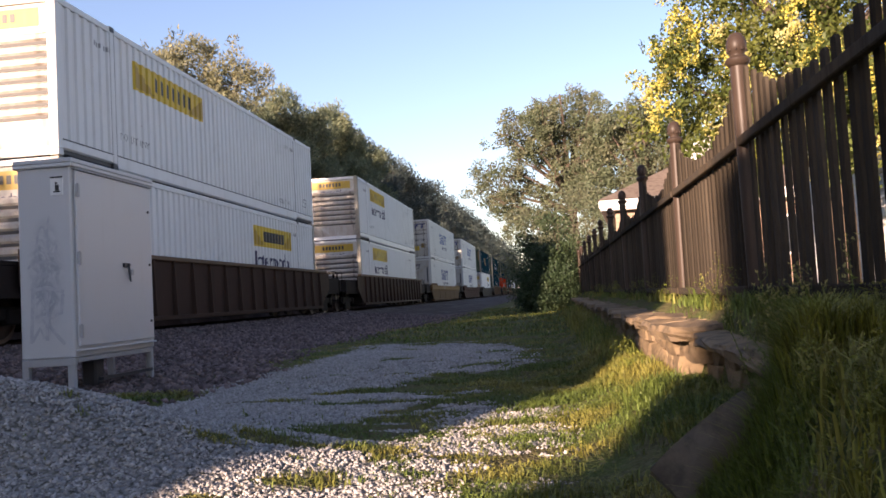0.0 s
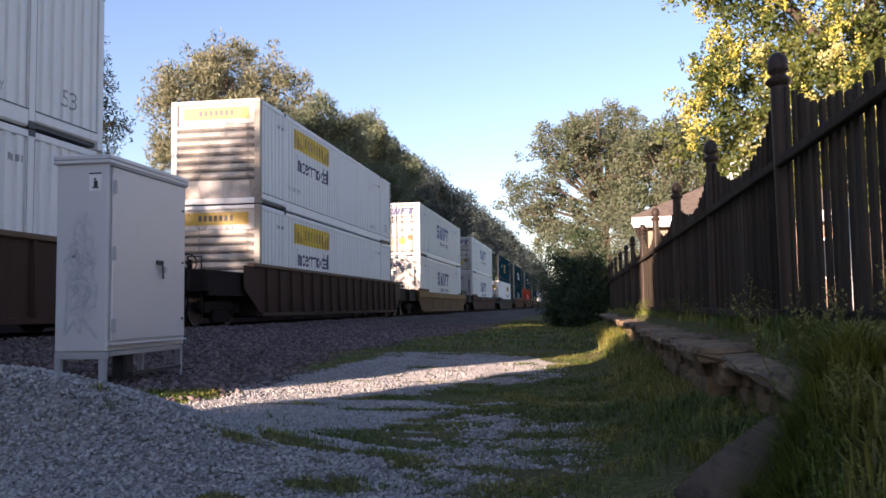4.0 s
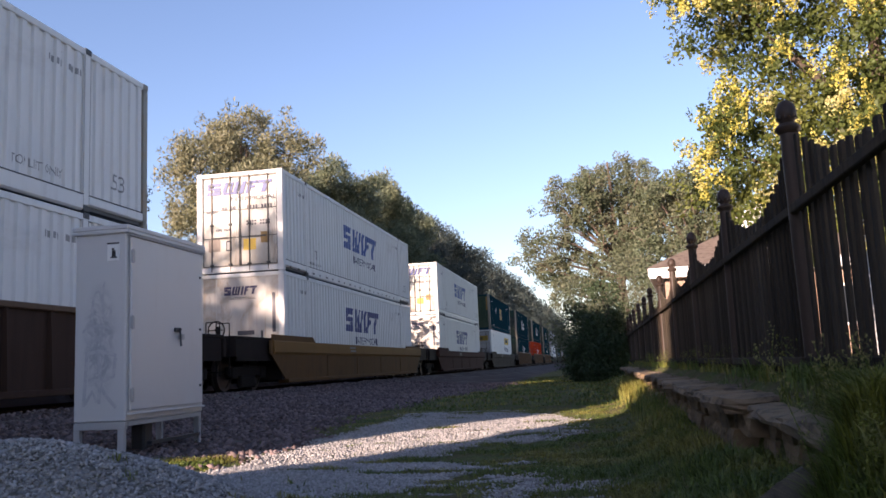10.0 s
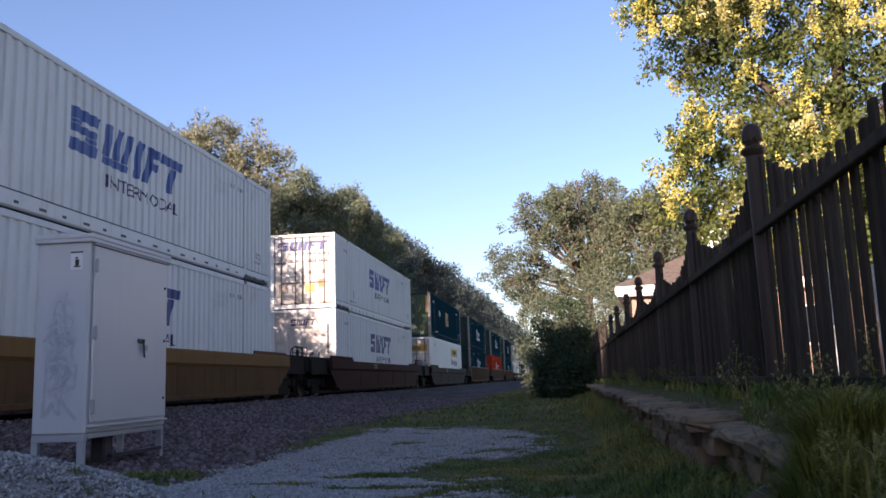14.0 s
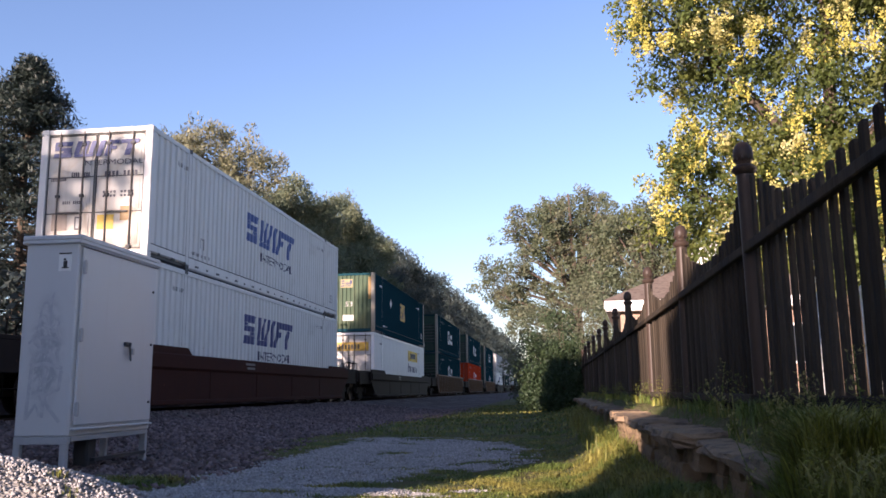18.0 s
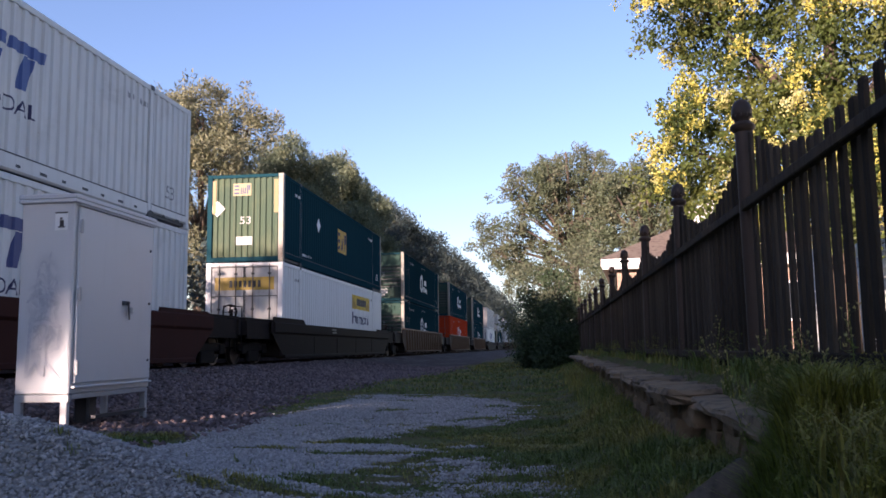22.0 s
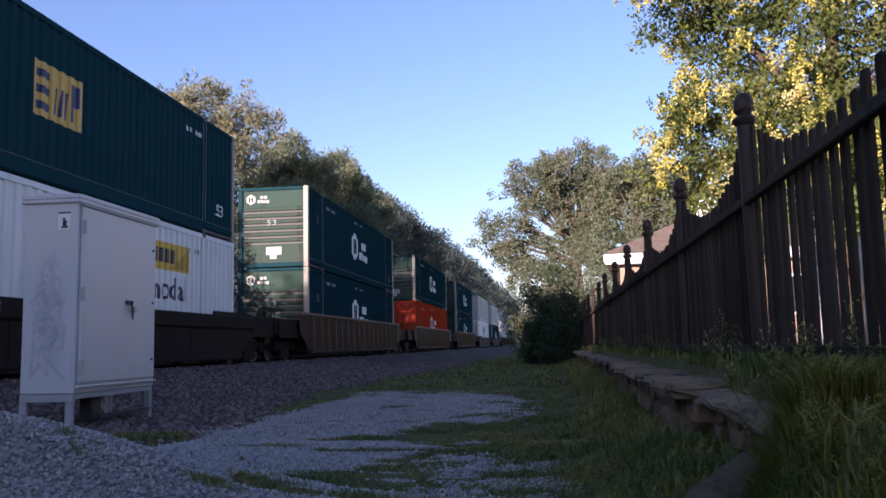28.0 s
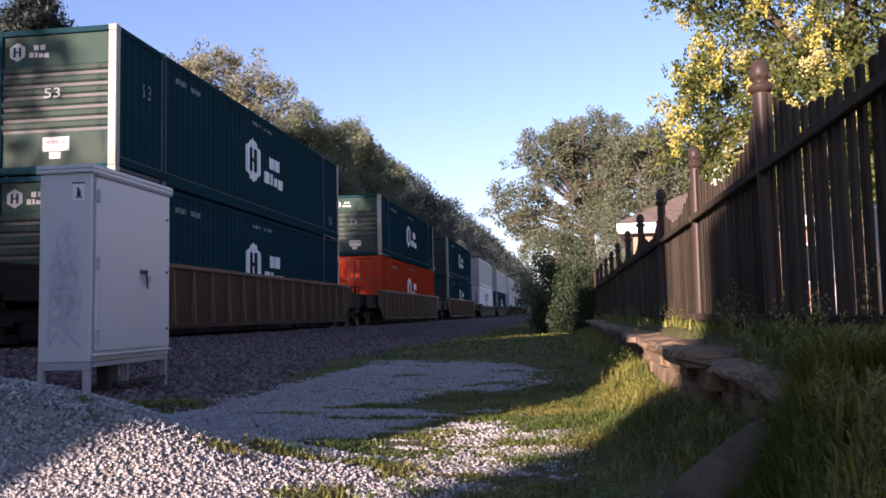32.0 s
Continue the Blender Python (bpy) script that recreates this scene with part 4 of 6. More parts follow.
def ground_material():
    a = Mat("ground", (0.115, 0.10, 0.05), 0.95, spec=0.05)
    a.mix(a.ramp(a.noise(2.2, 5, 0.65), 0.4, 0.65), (0.085, 0.11, 0.034))
    a.mix(a.ramp(a.noise(23.0, 3), 0.5, 0.75), (0.19, 0.165, 0.09))
    vor = a.node("ShaderNodeTexVoronoi", Scale=36.0, Randomness=1.0)
    a.link(a.coords(), vor.inputs["Vector"])
    base = a.col
    a.col = a.rgb((0.30, 0.285, 0.265))
    a.mix(a.ramp(vor.outputs["Color"], 0.2, 0.9), (0.19, 0.18, 0.165))
    a.mix(a.ramp(a.noise(1.3, 5, 0.7), 0.5, 0.75), (0.27, 0.25, 0.21))
    a.mix(a.ramp(vor.outputs["Distance"], 0.45, 0.8), (0.13, 0.12, 0.10))
    gravel = a.col
    a.col = base
    at = a.t.nodes.new("ShaderNodeAttribute")
    at.attribute_name = "gravel"
    edge = a.node("ShaderNodeMath")
    edge.operation = "ADD"
    a.link(at.outputs["Fac"], edge.inputs[0])
    a.link(a.times(a.ramp(a.noise(9.0, 4), 0.3, 0.7), 0.5), edge.inputs[1])
    a.mix(a.ramp(edge.outputs[0], 0.55, 0.85), gravel)
    base = a.col
    a.col = a.rgb((0.10, 0.077, 0.073))
    a.mix(a.ramp(vor.outputs["Color"], 0.2, 0.9), (0.09, 0.069, 0.064))
    a.mix(a.ramp(a.noise(0.8, 5, 0.7), 0.45, 0.75), (0.20, 0.175, 0.155))
    bal = a.col
    a.col = base
    bt = a.t.nodes.new("ShaderNodeAttribute")
    bt.attribute_name = "ballast"
    a.mix(a.ramp(bt.outputs["Fac"], 0.3, 0.7), bal)
    return a.bump(vor.outputs["Distance"], 0.9, 0.03).bump(a.noise(40.0, 3), 0.4, 0.01).done()


def build_ground():
    xs = np.concatenate([np.linspace(-600, -40, 12), np.linspace(-36, -13, 12), np.arange(-12, 3.01, 0.12), np.linspace(4, 40, 16), np.linspace(60, 600, 10)])
    ys = np.concatenate([np.linspace(-300, -20, 10), np.linspace(-15, 1, 12), np.arange(1.2, 16, 0.12), np.arange(16.3, 45, 0.6), np.linspace(48, 200, 30), np.linspace(230, 1200, 16)])
    X, Y = np.meshgrid(xs, ys, indexing="ij")
    Z = height(X, Y)
    n, m = X.shape
    idx = np.arange(n * m).reshape(n, m)
    quads = np.stack([idx[:-1, :-1], idx[1:, :-1], idx[1:, 1:], idx[:-1, 1:]], -1).reshape(-1, 4)
    me = tri_mesh("ground", np.stack([X, Y, Z], -1).reshape(-1, 3), quads, True)
    for key, fn in (("gravel", path_gravel), ("ballast", track_ballast)):
        at = me.attributes.new(key, "FLOAT", "POINT")
        at.data.foreach_set("value", fn(X, Y).astype(np.float32).ravel())
    me.shade_smooth()
    return solid("ground", me, ground_material(), "grassy ground with white gravel path and stone ballast", "ground", "structure")


build_ground()

RNG = np.random.default_rng(7)


def stone_shapes(n):
    """A few angular stones of 12 corners each."""
    g = (1 + 5 ** 0.5) / 2
    base = np.array([(-1, g, 0), (1, g, 0), (-1, -g, 0), (1, -g, 0), (0, -1, g), (0, 1, g), (0, -1, -g), (0, 1, -g), (g, 0, -1), (g, 0, 1), (-g, 0, -1), (-g, 0, 1)]) / 1.9
    tris = np.array([(0, 11, 5), (0, 5, 1), (0, 1, 7), (0, 7, 10), (0, 10, 11), (1, 5, 9), (5, 11, 4), (11, 10, 2), (10, 7, 6), (7, 1, 8), (3, 9, 4), (3, 4, 2), (3, 2, 6), (3, 6, 8), (3, 8, 9), (4, 9, 5), (2, 4, 11), (6, 2, 10), (8, 6, 7), (9, 8, 1)])
    return [base * RNG.uniform(0.6, 1.25, (12, 1)) * RNG.uniform(0.7, 1.2, 3) for _ in range(n)], tris


def chip_shapes(n):
    """Small sharp chips of six corners each."""
    base = np.array([(1, 0, 0), (-1, 0, 0), (0, 1, 0), (0, -1, 0), (0, 0, 1), (0, 0, -1)], float)
    tris = np.array([(0, 2, 4), (2, 1, 4), (1, 3, 4), (3, 0, 4), (2, 0, 5), (1, 2, 5), (3, 1, 5), (0, 3, 5)])
    return [base * RNG.uniform(0.6, 1.2, (6, 1)) * RNG.uniform(0.75, 1.2, 3) + RNG.uniform(-0.25, 0.25, (6, 3)) for _ in range(n)], tris


def scatter_stones(name, pts, size, material, label, chips=False):
    shapes, tris = chip_shapes(12) if chips else stone_shapes(12)
    n, k = len(pts), len(shapes[0])
    pick = np.array(shapes)[RNG.integers(0, 12, n)]
    a, b = RNG.uniform(0, 6.28, n), RNG.uniform(-0.9, 0.9, n)
    ca, sa, cb, sb = np.cos(a), np.sin(a), np.cos(b), np.sin(b)
    x, y, z = pick[..., 0], pick[..., 1], pick[..., 2] * 0.75
    y, z = y * cb[:, None] - z * sb[:, None], y * sb[:, None] + z * cb[:, None]
    x, y = x * ca[:, None] - y * sa[:, None], x * sa[:, None] + y * ca[:, None]
    v = np.stack([x, y, z], -1) * (size / 2)[:, None, None] + pts[:, None, :]
    f = tris[None] + (np.arange(n) * k)[:, None, None]
    return solid(name, tri_mesh(name, v.reshape(-1, 3), f.reshape(-1, 3)), material, label, "stones", "stuff")


def spread(n, x0, x1, y0, y1, keep):
    x, y = RNG.uniform(x0, x1, n), RNG.uniform(y0, y1, n)
    k = RNG.uniform(0, 1, n) < keep(x, y)
    return x[k], y[k]


_a = Mat("white limestone", (0.42, 0.405, 0.39), 0.9, spec=0.2)
_a.random(0.55, True).mix(_a.times(_a.ramp(_a.noise(14.0, 4), 0.5, 0.75), 0.5), (0.30, 0.27, 0.23))
LIMESTONE = _a.bump(_a.noise(60.0, 3), 0.4, 0.004).done()
_a = Mat("brown ballast stone", (0.235, 0.175, 0.168), 0.9, spec=0.2)
_a.random(0.3, True).mix(_a.times(_a.ramp(_a.noise(9.0, 4), 0.5, 0.75), 0.6), (0.10, 0.065, 0.055))
BALLAST = _a.bump(_a.noise(50.0, 3), 0.4, 0.004).done()


def build_stones():
    x, y = spread(135000, -5.4, 0.6, 1.9, 6.6, lambda x, y: path_gravel(x, y) * (np.abs(x) < 0.75 * y + 1.0))
    z = height(x, y)
    s = (0.008 + 0.023 * RNG.uniform(0, 1, len(x)) ** 1.8) * (0.85 + 0.06 * y)
    scatter_stones("path_gravel", np.stack([x, y, z + s * 0.12], -1), s, LIMESTONE, "loose angular white limestone gravel on the path", True)
    x, y = spread(40000, -3.4, 0.3, 6.4, 13.8, path_gravel)
    z = height(x, y)
    s = RNG.uniform(0.014, 0.04, len(x))
    scatter_stones("path_gravel", np.stack([x, y, z + s * 0.12], -1), s, LIMESTONE, "loose white limestone gravel thinning into grass", True)
    x, y = spread(22000, -8.3, -3.0, 5.5, 34, lambda x, y: track_ballast(x, y) * np.clip(1.5 - y / 30, 0.2, 1))
    z = height(x, y)
    s = RNG.uniform(0.04, 0.105, len(x))
    scatter_stones("track_ballast", np.stack([x, y, z + s * 0.1], -1), s, BALLAST, "coarse purplish brown ballast stones beside the track", True)


build_stones()


def build_track():
    for x in (-0.7525, 0.7525):
        s = Shape()
        prof = [(-0.07, 0.0), (0.07, 0.0), (0.07, 0.015), (0.01, 0.03), (0.01, 0.13), (0.036, 0.14), (0.036, 0.172), (-0.036, 0.172), (-0.036, 0.14), (-0.01, 0.13), (-0.01, 0.03), (-0.07, 0.015)]
        n = len(prof)
        s.v = [(TRACK_X + x + a, y, RAIL_TOP - 0.172 + b) for y in (-120.0, 600.0) for a, b in prof]
        s.f = [(i, (i + 1) % n, n + (i + 1) % n, n + i) for i in range(n)]
        solid("rail", s, RAIL_STEEL, "worn brown steel running rail", "rail", "structure")
    s = Shape()
    for i in range(330):
        y = -40 + i * 0.53
        s.box(TRACK_X - 1.3, TRACK_X + 1.3, y, y + 0.23, RAIL_TOP - 0.36, RAIL_TOP - 0.17)
    solid("sleepers", s, timber("tarred sleeper wood", (0.06, 0.045, 0.035), (0.1, 0.085, 0.075)), "dark wooden sleepers under the rails", "sleepers", "stuff")


build_track()

# ---- the cabinet beside the track ----
_a = Mat("cabinet paint", (0.53, 0.53, 0.53), 0.42)
_a.mix(_a.times(_a.ramp(_a.noise(1.6, 5, 0.7, dist=0.5), 0.5, 0.8), 0.25), (0.45, 0.44, 0.42))
_a.mix(_a.times(_a.ramp(_a.noise(1.0, 4, 0.6, (9, 9, 0.5)), 0.55, 0.8), 0.25), (0.38, 0.36, 0.33))
CABINET = _a.bump(_a.noise(6.0, 2), 0.05, 0.01).done()
GALV = painted("galvanised steel", (0.36, 0.36, 0.36), 0.5, 0.4)
DARK_METAL = Mat("dark metal", (0.06, 0.06, 0.065), 0.45, 0.5).done()
_a = Mat("rubbed grey scrawl", (0.53, 0.53, 0.53), 0.42)
_v = _a.t.nodes.new("ShaderNodeVectorMath")
_v.operation = "LENGTH"
_m = _a.node("ShaderNodeMapping")
_m.inputs["Location"].default_value, _m.inputs["Scale"].default_value = (1.25, 0, -1.72), (4.6, 0, 1.5)
_a.link(_a.t.nodes.new("ShaderNodeTexCoord").outputs["Object"], _m.inputs["Vector"])
_a.link(_m.outputs[0], _v.inputs[0])
_stain = _a.times(_a.ramp(_v.outputs["Value"], 1.0, 0.45), _a.ramp(_a.noise(4.5, 5, 0.75, (1.2, 1, 0.8), dist=1.8), 0.36, 0.62))
_a.mix(_a.times(_stain, 0.7), (0.26, 0.27, 0.31))
SCRAWL = _a.done()
STROKE = Mat("faded scrawl paint", (0.40, 0.405, 0.435), 0.45)
STROKE = STROKE.mix(STROKE.ramp(STROKE.noise(14.0, 4, 0.7), 0.42, 0.66), (0.48, 0.48, 0.49)).done()


def build_cabinet():
    bx, by = -4.515, 7.5           # its edge nearest the path and the camera
    w, d, zb, zt = 0.55, 1.62, 0.365, 2.26
    c = thing("equipment_cabinet", "tall white steel trackside equipment cabinet on short legs, faint scrawls", "cabinet", m=pose(bx, by, 0))
    part("body", Shape().box(-w, 0, 0, d, zb, zt), CABINET, c, bevel=0.012)
    part("roof_cap", Shape().box(-w - 0.03, 0.035, -0.03, d + 0.03, zt - 0.01, zt + 0.035).box(-w - 0.03, 0.035, -0.03, d + 0.03, zt - 0.05, zt - 0.012), CABINET, c, bevel=0.008)
    dr = part("door", Shape().box(0.003, 0.03, 0.05, d - 0.05, zb + 0.1, zt - 0.08), CABINET, c, bevel=0.008)
    part("door_lip", Shape().box(0.0, 0.045, 0.03, d - 0.03, zb + 0.055, zb + 0.075), CABINET, c, bevel=0.004)
    part("drip_edge", Shape().box(0.0, 0.045, 0.02, d - 0.02, zt - 0.075, zt - 0.062), GALV, c)
    for z in (zb + 0.25, 1.32, 1.98):
        part("hinge", Shape().box(0.028, 0.05, 0.035, 0.085, z - 0.06, z + 0.06).tube((0.052, 0.045, z - 0.07), (0.052, 0.045, z + 0.07), 0.012), GALV, dr, bevel=0.003)
    for z in (zb + 0.3, 1.3, 1.9):
        part("bolt", Shape().lathe([(0.014, 0.0), (0.014, 0.016)], 8, pose(0.028, d - 0.12, z), "x"), DARK_METAL, dr)
    part("latch", Shape().box(0.03, 0.055, 0.90, 1.02, 1.255, 1.30).tube((0.06, 0.98, 1.28), (0.075, 0.98, 1.10), 0.011).tube((0.03, 0.98, 1.28), (0.075, 0.98, 1.28), 0.015), DARK_METAL, dr, "dark swing latch", bevel=0.003)
    part("padlock", Shape().box(0.05, 0.08, 1.0, 1.05, 1.17, 1.235), GALV, dr, bevel=0.006)
    sg = part("sign", Shape().box(-0.20, -0.07, -0.008, -0.002, 1.94, 2.12), DECAL_WHITE, c, "small white warning sign with dark symbol")
    part("symbol", Shape().box(-0.15, -0.11, -0.012, -0.0085, 1.98, 2.04).box(-0.165, -0.095, -0.012, -0.0085, 1.965, 1.978).box(-0.15, -0.125, -0.012, -0.0085, 2.045, 2.065), DECAL_BLACK, sg)
    part("symbol", Shape().box(-0.20, -0.07, -0.012, -0.0085, 2.105, 2.12), DECAL_BLACK, sg)
    part("scrawl", Shape().box(-0.53, -0.02, -0.0035, -0.0015, 0.42, 1.86), SCRAWL, c, "rubbed grey painted scrawl")
    # the scrawl: loops above, a boxy tag below, each a painted stroke
    for cx, cz, rx, rz, a0, a1 in ((-0.30, 1.24, 0.15, 0.06, 0.2, 3.2), (-0.30, 1.40, 0.06, 0.24, 0.8, 5.4), (-0.20, 1.55, 0.05, 0.20, 2.0, 5.8)):
        st, n = Shape(), 18
        arc = [(a0 + (a1 - a0) * i / n) for i in range(n + 1)]
        st.v = [(cx + (rx + o) * math.cos(q), -0.006, cz + (rz + o) * math.sin(q)) for q in arc for o in (-0.014, 0.014)]
        st.f = [(2 * i, 2 * i + 1, 2 * i + 3, 2 * i + 2) for i in range(n)]
        part("scrawl_stroke", st, STROKE, c, "faded grey painted stroke")
    for k, line in enumerate((((-0.44, 0.52), (-0.42, 0.80), (-0.41, 1.02)), ((-0.43, 1.03), (-0.26, 1.05), (-0.09, 1.0)), ((-0.10, 0.98), (-0.12, 0.80), (-0.24, 0.76), (-0.39, 0.77)), ((-0.28, 0.75), (-0.20, 0.62), (-0.09, 0.50)), ((-0.27, 1.0), (-0.26, 0.78), (-0.27, 0.54)), ((-0.42, 0.54), (-0.34, 0.66), (-0.29, 0.56)))):
        st, pts = Shape(), [Vector(p) for p in line]
        for i, p in enumerate(pts):
            way = (pts[min(i + 1, len(pts) - 1)] - pts[max(i - 1, 0)]).normalized() * 0.019
            st.v += [(p.x - way.y, -0.006 - 0.002 * k, p.y + way.x), (p.x + way.y, -0.006 - 0.002 * k, p.y - way.x)]
        st.f = [(2 * i, 2 * i + 1, 2 * i + 3, 2 * i + 2) for i in range(len(pts) - 1)]
        part("scrawl_stroke", st, STROKE, c, "faded grey painted stroke")
    for x in (-w + 0.03, -0.05):
        for y in (0.0, d - 0.06):
            g = float(height(np.array(bx + x), np.array(by + y)))
            part("leg", Shape().box(x - 0.035, x + 0.035, y + 0.006, y + 0.06, g - 0.15, zb - 0.002), GALV, c, bevel=0.006)
    part("cross_bar", Shape().box(-w, 0.0, 0.002, 0.05, zb - 0.075, zb - 0.004), GALV, c, bevel=0.005)
    part("cross_bar", Shape().box(-0.05, -0.003, 0.07, d - 0.07, zb - 0.05, zb - 0.004), GALV, c, bevel=0.005)
    part("cross_bar", Shape().box(-0.05, 0.0, 0.5, d - 0.06, 0.10, 0.135), DARK_METAL, c)
    g = float(height(np.array(bx - 0.25), np.array(by + 0.75)))
    part("cable_riser", Shape().box(-0.33, -0.17, 0.65, 0.83, g - 0.1, zb), DARK_METAL, c, bevel=0.02)


build_cabinet()

# ---- fence ----
FENCE_X = 1.13
FENCE_WOOD = timber("weathered brown fence wood", (0.084, 0.065, 0.046), (0.062, 0.055, 0.047), 0.9, 0.02)
POST_PAINT = Mat("brown stained post", (0.050, 0.035, 0.027), 0.42, spec=0.18)
POST_PAINT.mix(POST_PAINT.ramp(POST_PAINT.noise(4.0, 4, 0.6, (1, 1, 0.4)), 0.45, 0.7), (0.036, 0.024, 0.019))
POST_PAINT = POST_PAINT.bump(POST_PAINT.noise(30.0, 3, 0.6, (1, 1, 0.1)), 0.2, 0.004).done()


def build_fence():
    span, first, z0 = 2.44, 4.72 - 2 * 2.44, 0.60
    post = Shape().lathe([(0.045, -0.25), (0.045, 1.325), (0.052, 1.33), (0.066, 1.345), (0.068, 1.362), (0.056, 1.374), (0.040, 1.384), (0.040, 1.394), (0.049, 1.405), (0.055, 1.43), (0.055, 1.455), (0.047, 1.485), (0.030, 1.508), (0.008, 1.518)], 20).mesh("post", smooth=True)
    flute = Shape().tube((0.054, 0, 1.408), (0.030, 0, 1.506), 0.006, 6, 0.004).mesh("flute", smooth=True)
    # a pale with a clipped top, worn edges and a slight cup
    pale = Shape().add([(x, y * 0.5, z) for z, k in ((0, 1.0), (0.985, 1.0), (1.0, 0.72)) for x, y in ((-0.0095, -0.88 * k), (-0.007, -1.0 * k), (0.0095, -1.0 * k), (0.0095, 1.0 * k), (-0.007, 1.0 * k), (-0.0095, 0.88 * k))],
                       [(j * 6 + i, j * 6 + (i + 1) % 6, j * 6 + 6 + (i + 1) % 6, j * 6 + 6 + i) for j in (0, 1) for i in range(6)] + [(12, 13, 14, 15, 16, 17)]).mesh("picket")
    rnd = random.Random(4)
    for i in range(16):
        y = first + i * span
        f = thing("fence_panel", "weathered dark brown picket fence panel with dipped top", "fence", "fence along the path", pose(FENCE_X, y, z0))
        q = part("post", post, POST_PAINT, f, "round brown post with fluted ball cap", m=pose(0, 0, 0, rnd.uniform(-0.5, 0.5), rnd.uniform(-0.8, 0.4)))
        if i < 6:
            for k in range(10):
                part("flute", flute, POST_PAINT, q, m=pose(0, 0, 0, 0, 0, 36 * k))
        part("rail", Shape().box(-0.056, -0.014, 0.03, span - 0.03, 0.878, 0.930), FENCE_WOOD, f, bevel=0.006)
        part("rail", Shape().box(-0.056, -0.014, 0.03, span - 0.03, 0.06, 0.115), FENCE_WOOD, f, bevel=0.006)
        n = 19
        for k in range(n):
            u = (k + 0.5) / n
            top = 1.03 + 0.31 * abs(2 * u - 1) ** 2.2 + rnd.uniform(-0.012, 0.012)
            yy = 0.055 + u * (span - 0.11)
            part("picket", pale, FENCE_WOOD, f, m=pose(rnd.uniform(-0.004, 0.003), yy + rnd.uniform(-0.004, 0.004), 0.02, rnd.uniform(-0.35, 0.35), rnd.uniform(-0.2, 0.2), rnd.uniform(-1.5, 1.5)) @ Matrix.Diagonal((1, 0.060 * rnd.uniform(0.93, 1.08), top - 0.02, 1)))


# ---- stone wall under the fence, slab ----
_a = Mat("sandstone", (0.28, 0.20, 0.12), 0.9, spec=0.2)
_a.mix(_a.ramp(_a.noise(3.0, 5, 0.65), 0.4, 0.7), (0.19, 0.14, 0.095)).mix(_a.times(_a.ramp(_a.noise(11.0, 4), 0.5, 0.72), 0.8), (0.07, 0.06, 0.045)).random(0.6)
SANDSTONE = _a.bump(_a.noise(12.0, 6, 0.7), 0.8, 0.03).done()
_a = Mat("old concrete", (0.11, 0.093, 0.068), 0.9, spec=0.2)
_a.mix(_a.ramp(_a.noise(5.0, 5, 0.7), 0.45, 0.7), (0.045, 0.038, 0.029))
CONCRETE = _a.bump(_a.noise(25.0, 5, 0.7), 0.6, 0.015).done()


def rough_block(sx, sy, sz, seed, amount=0.03, cuts=2):
    """A hewn stone: a box cut along each edge, its corners rounded off and its faces knocked about."""
    r = random.Random(seed)
    bm = bmesh.new()
    bmesh.ops.create_cube(bm, size=1.0)
    bmesh.ops.subdivide_edges(bm, edges=bm.edges[:], cuts=cuts, use_grid_fill=True)
    lean = r.uniform(-0.10, 0.10), r.uniform(-0.08, 0.08)
    for v in bm.verts:
        far = sum(abs(c) > 0.45 for c in v.co)
        v.co = Vector((v.co.x * sx, v.co.y * sy * (1 + lean[0] * v.co.x * 2), v.co.z * sz * (1 + lean[1] * v.co.y * 2)))
        v.co *= 1.0 - 0.035 * (far - 1)
        v.co += Vector([r.uniform(-amount, amount) for _ in range(3)])
    me = bpy.data.meshes.new("stone")
    bm.to_mesh(me)
    bm.free()
    return me


def build_wall():
    w = thing("stone_wall", "low dry-laid retaining wall of brown sandstone slabs below the fence", "wall", kind="structure")
    r = random.Random(11)
    depth = 0.40
    for course, (z0, z1) in enumerate(((-0.04, 0.16), (0.15, 0.31), (0.30, 0.435))):
        y = 2.6 + 0.17 * course
        while y < 24:
            ln = r.uniform(0.22, 0.55)
            jut = r.uniform(-0.025, 0.03) + 0.02 * course + (0.09 if y < 4.7 else 0.0)
            part("stone", rough_block(depth, ln * 0.96, (z1 - z0) * r.uniform(0.94, 1.04), r.random(), 0.012), SANDSTONE, w, m=pose(0.73 + jut + depth / 2, y + ln / 2, (z0 + z1) / 2, r.uniform(-2, 2), r.uniform(-1, 2), r.uniform(-4, 4)))
            y += ln
    # broad flat coping slabs that stand out over the face, each lying loose
    y = 3.05
    while y < 24:
        ln = r.uniform(0.62, 1.0) if y > 4 else 0.85
        cap = solid("cap_stone", rough_block(0.50, ln * 0.97, r.uniform(0.06, 0.085), r.random(), 0.013, 3), SANDSTONE, "broad flat sandstone slab lying on the wall", "stone", group="coping slabs")
        cap.matrix_basis = pose(0.90 + r.uniform(-0.04, 0.03) + (0.10 if y < 4.7 else 0.0), y + ln / 2, (0.468 if y > 4.7 else 0.43) + r.uniform(0, 0.012), r.uniform(-1, 1), r.uniform(-2, 0.5), r.uniform(-4, 4))
        y += ln
    # a slab of old concrete that leans back in the grass, one long edge uppermost
    along = Vector((0.27, 0.10, 0.19)).normalized()
    face = Vector((-0.20, -0.80, 0.50))
    face = (face - along * face.dot(along)).normalized()
    up = face.cross(along) if face.cross(along).z > 0 else along.cross(face)
    s = solid("concrete_slab", rough_block(0.40, 0.30, 0.05, 9, 0.008, 3), CONCRETE, "broken concrete slab leaning in the grass", "slab")
    mid = Vector((0.423, 2.664, 0.311)) - up * 0.15 - face * 0.025
    m = Matrix((along, up, along.cross(up))).transposed().to_4x4()
    m.translation = mid
    s.matrix_basis = m


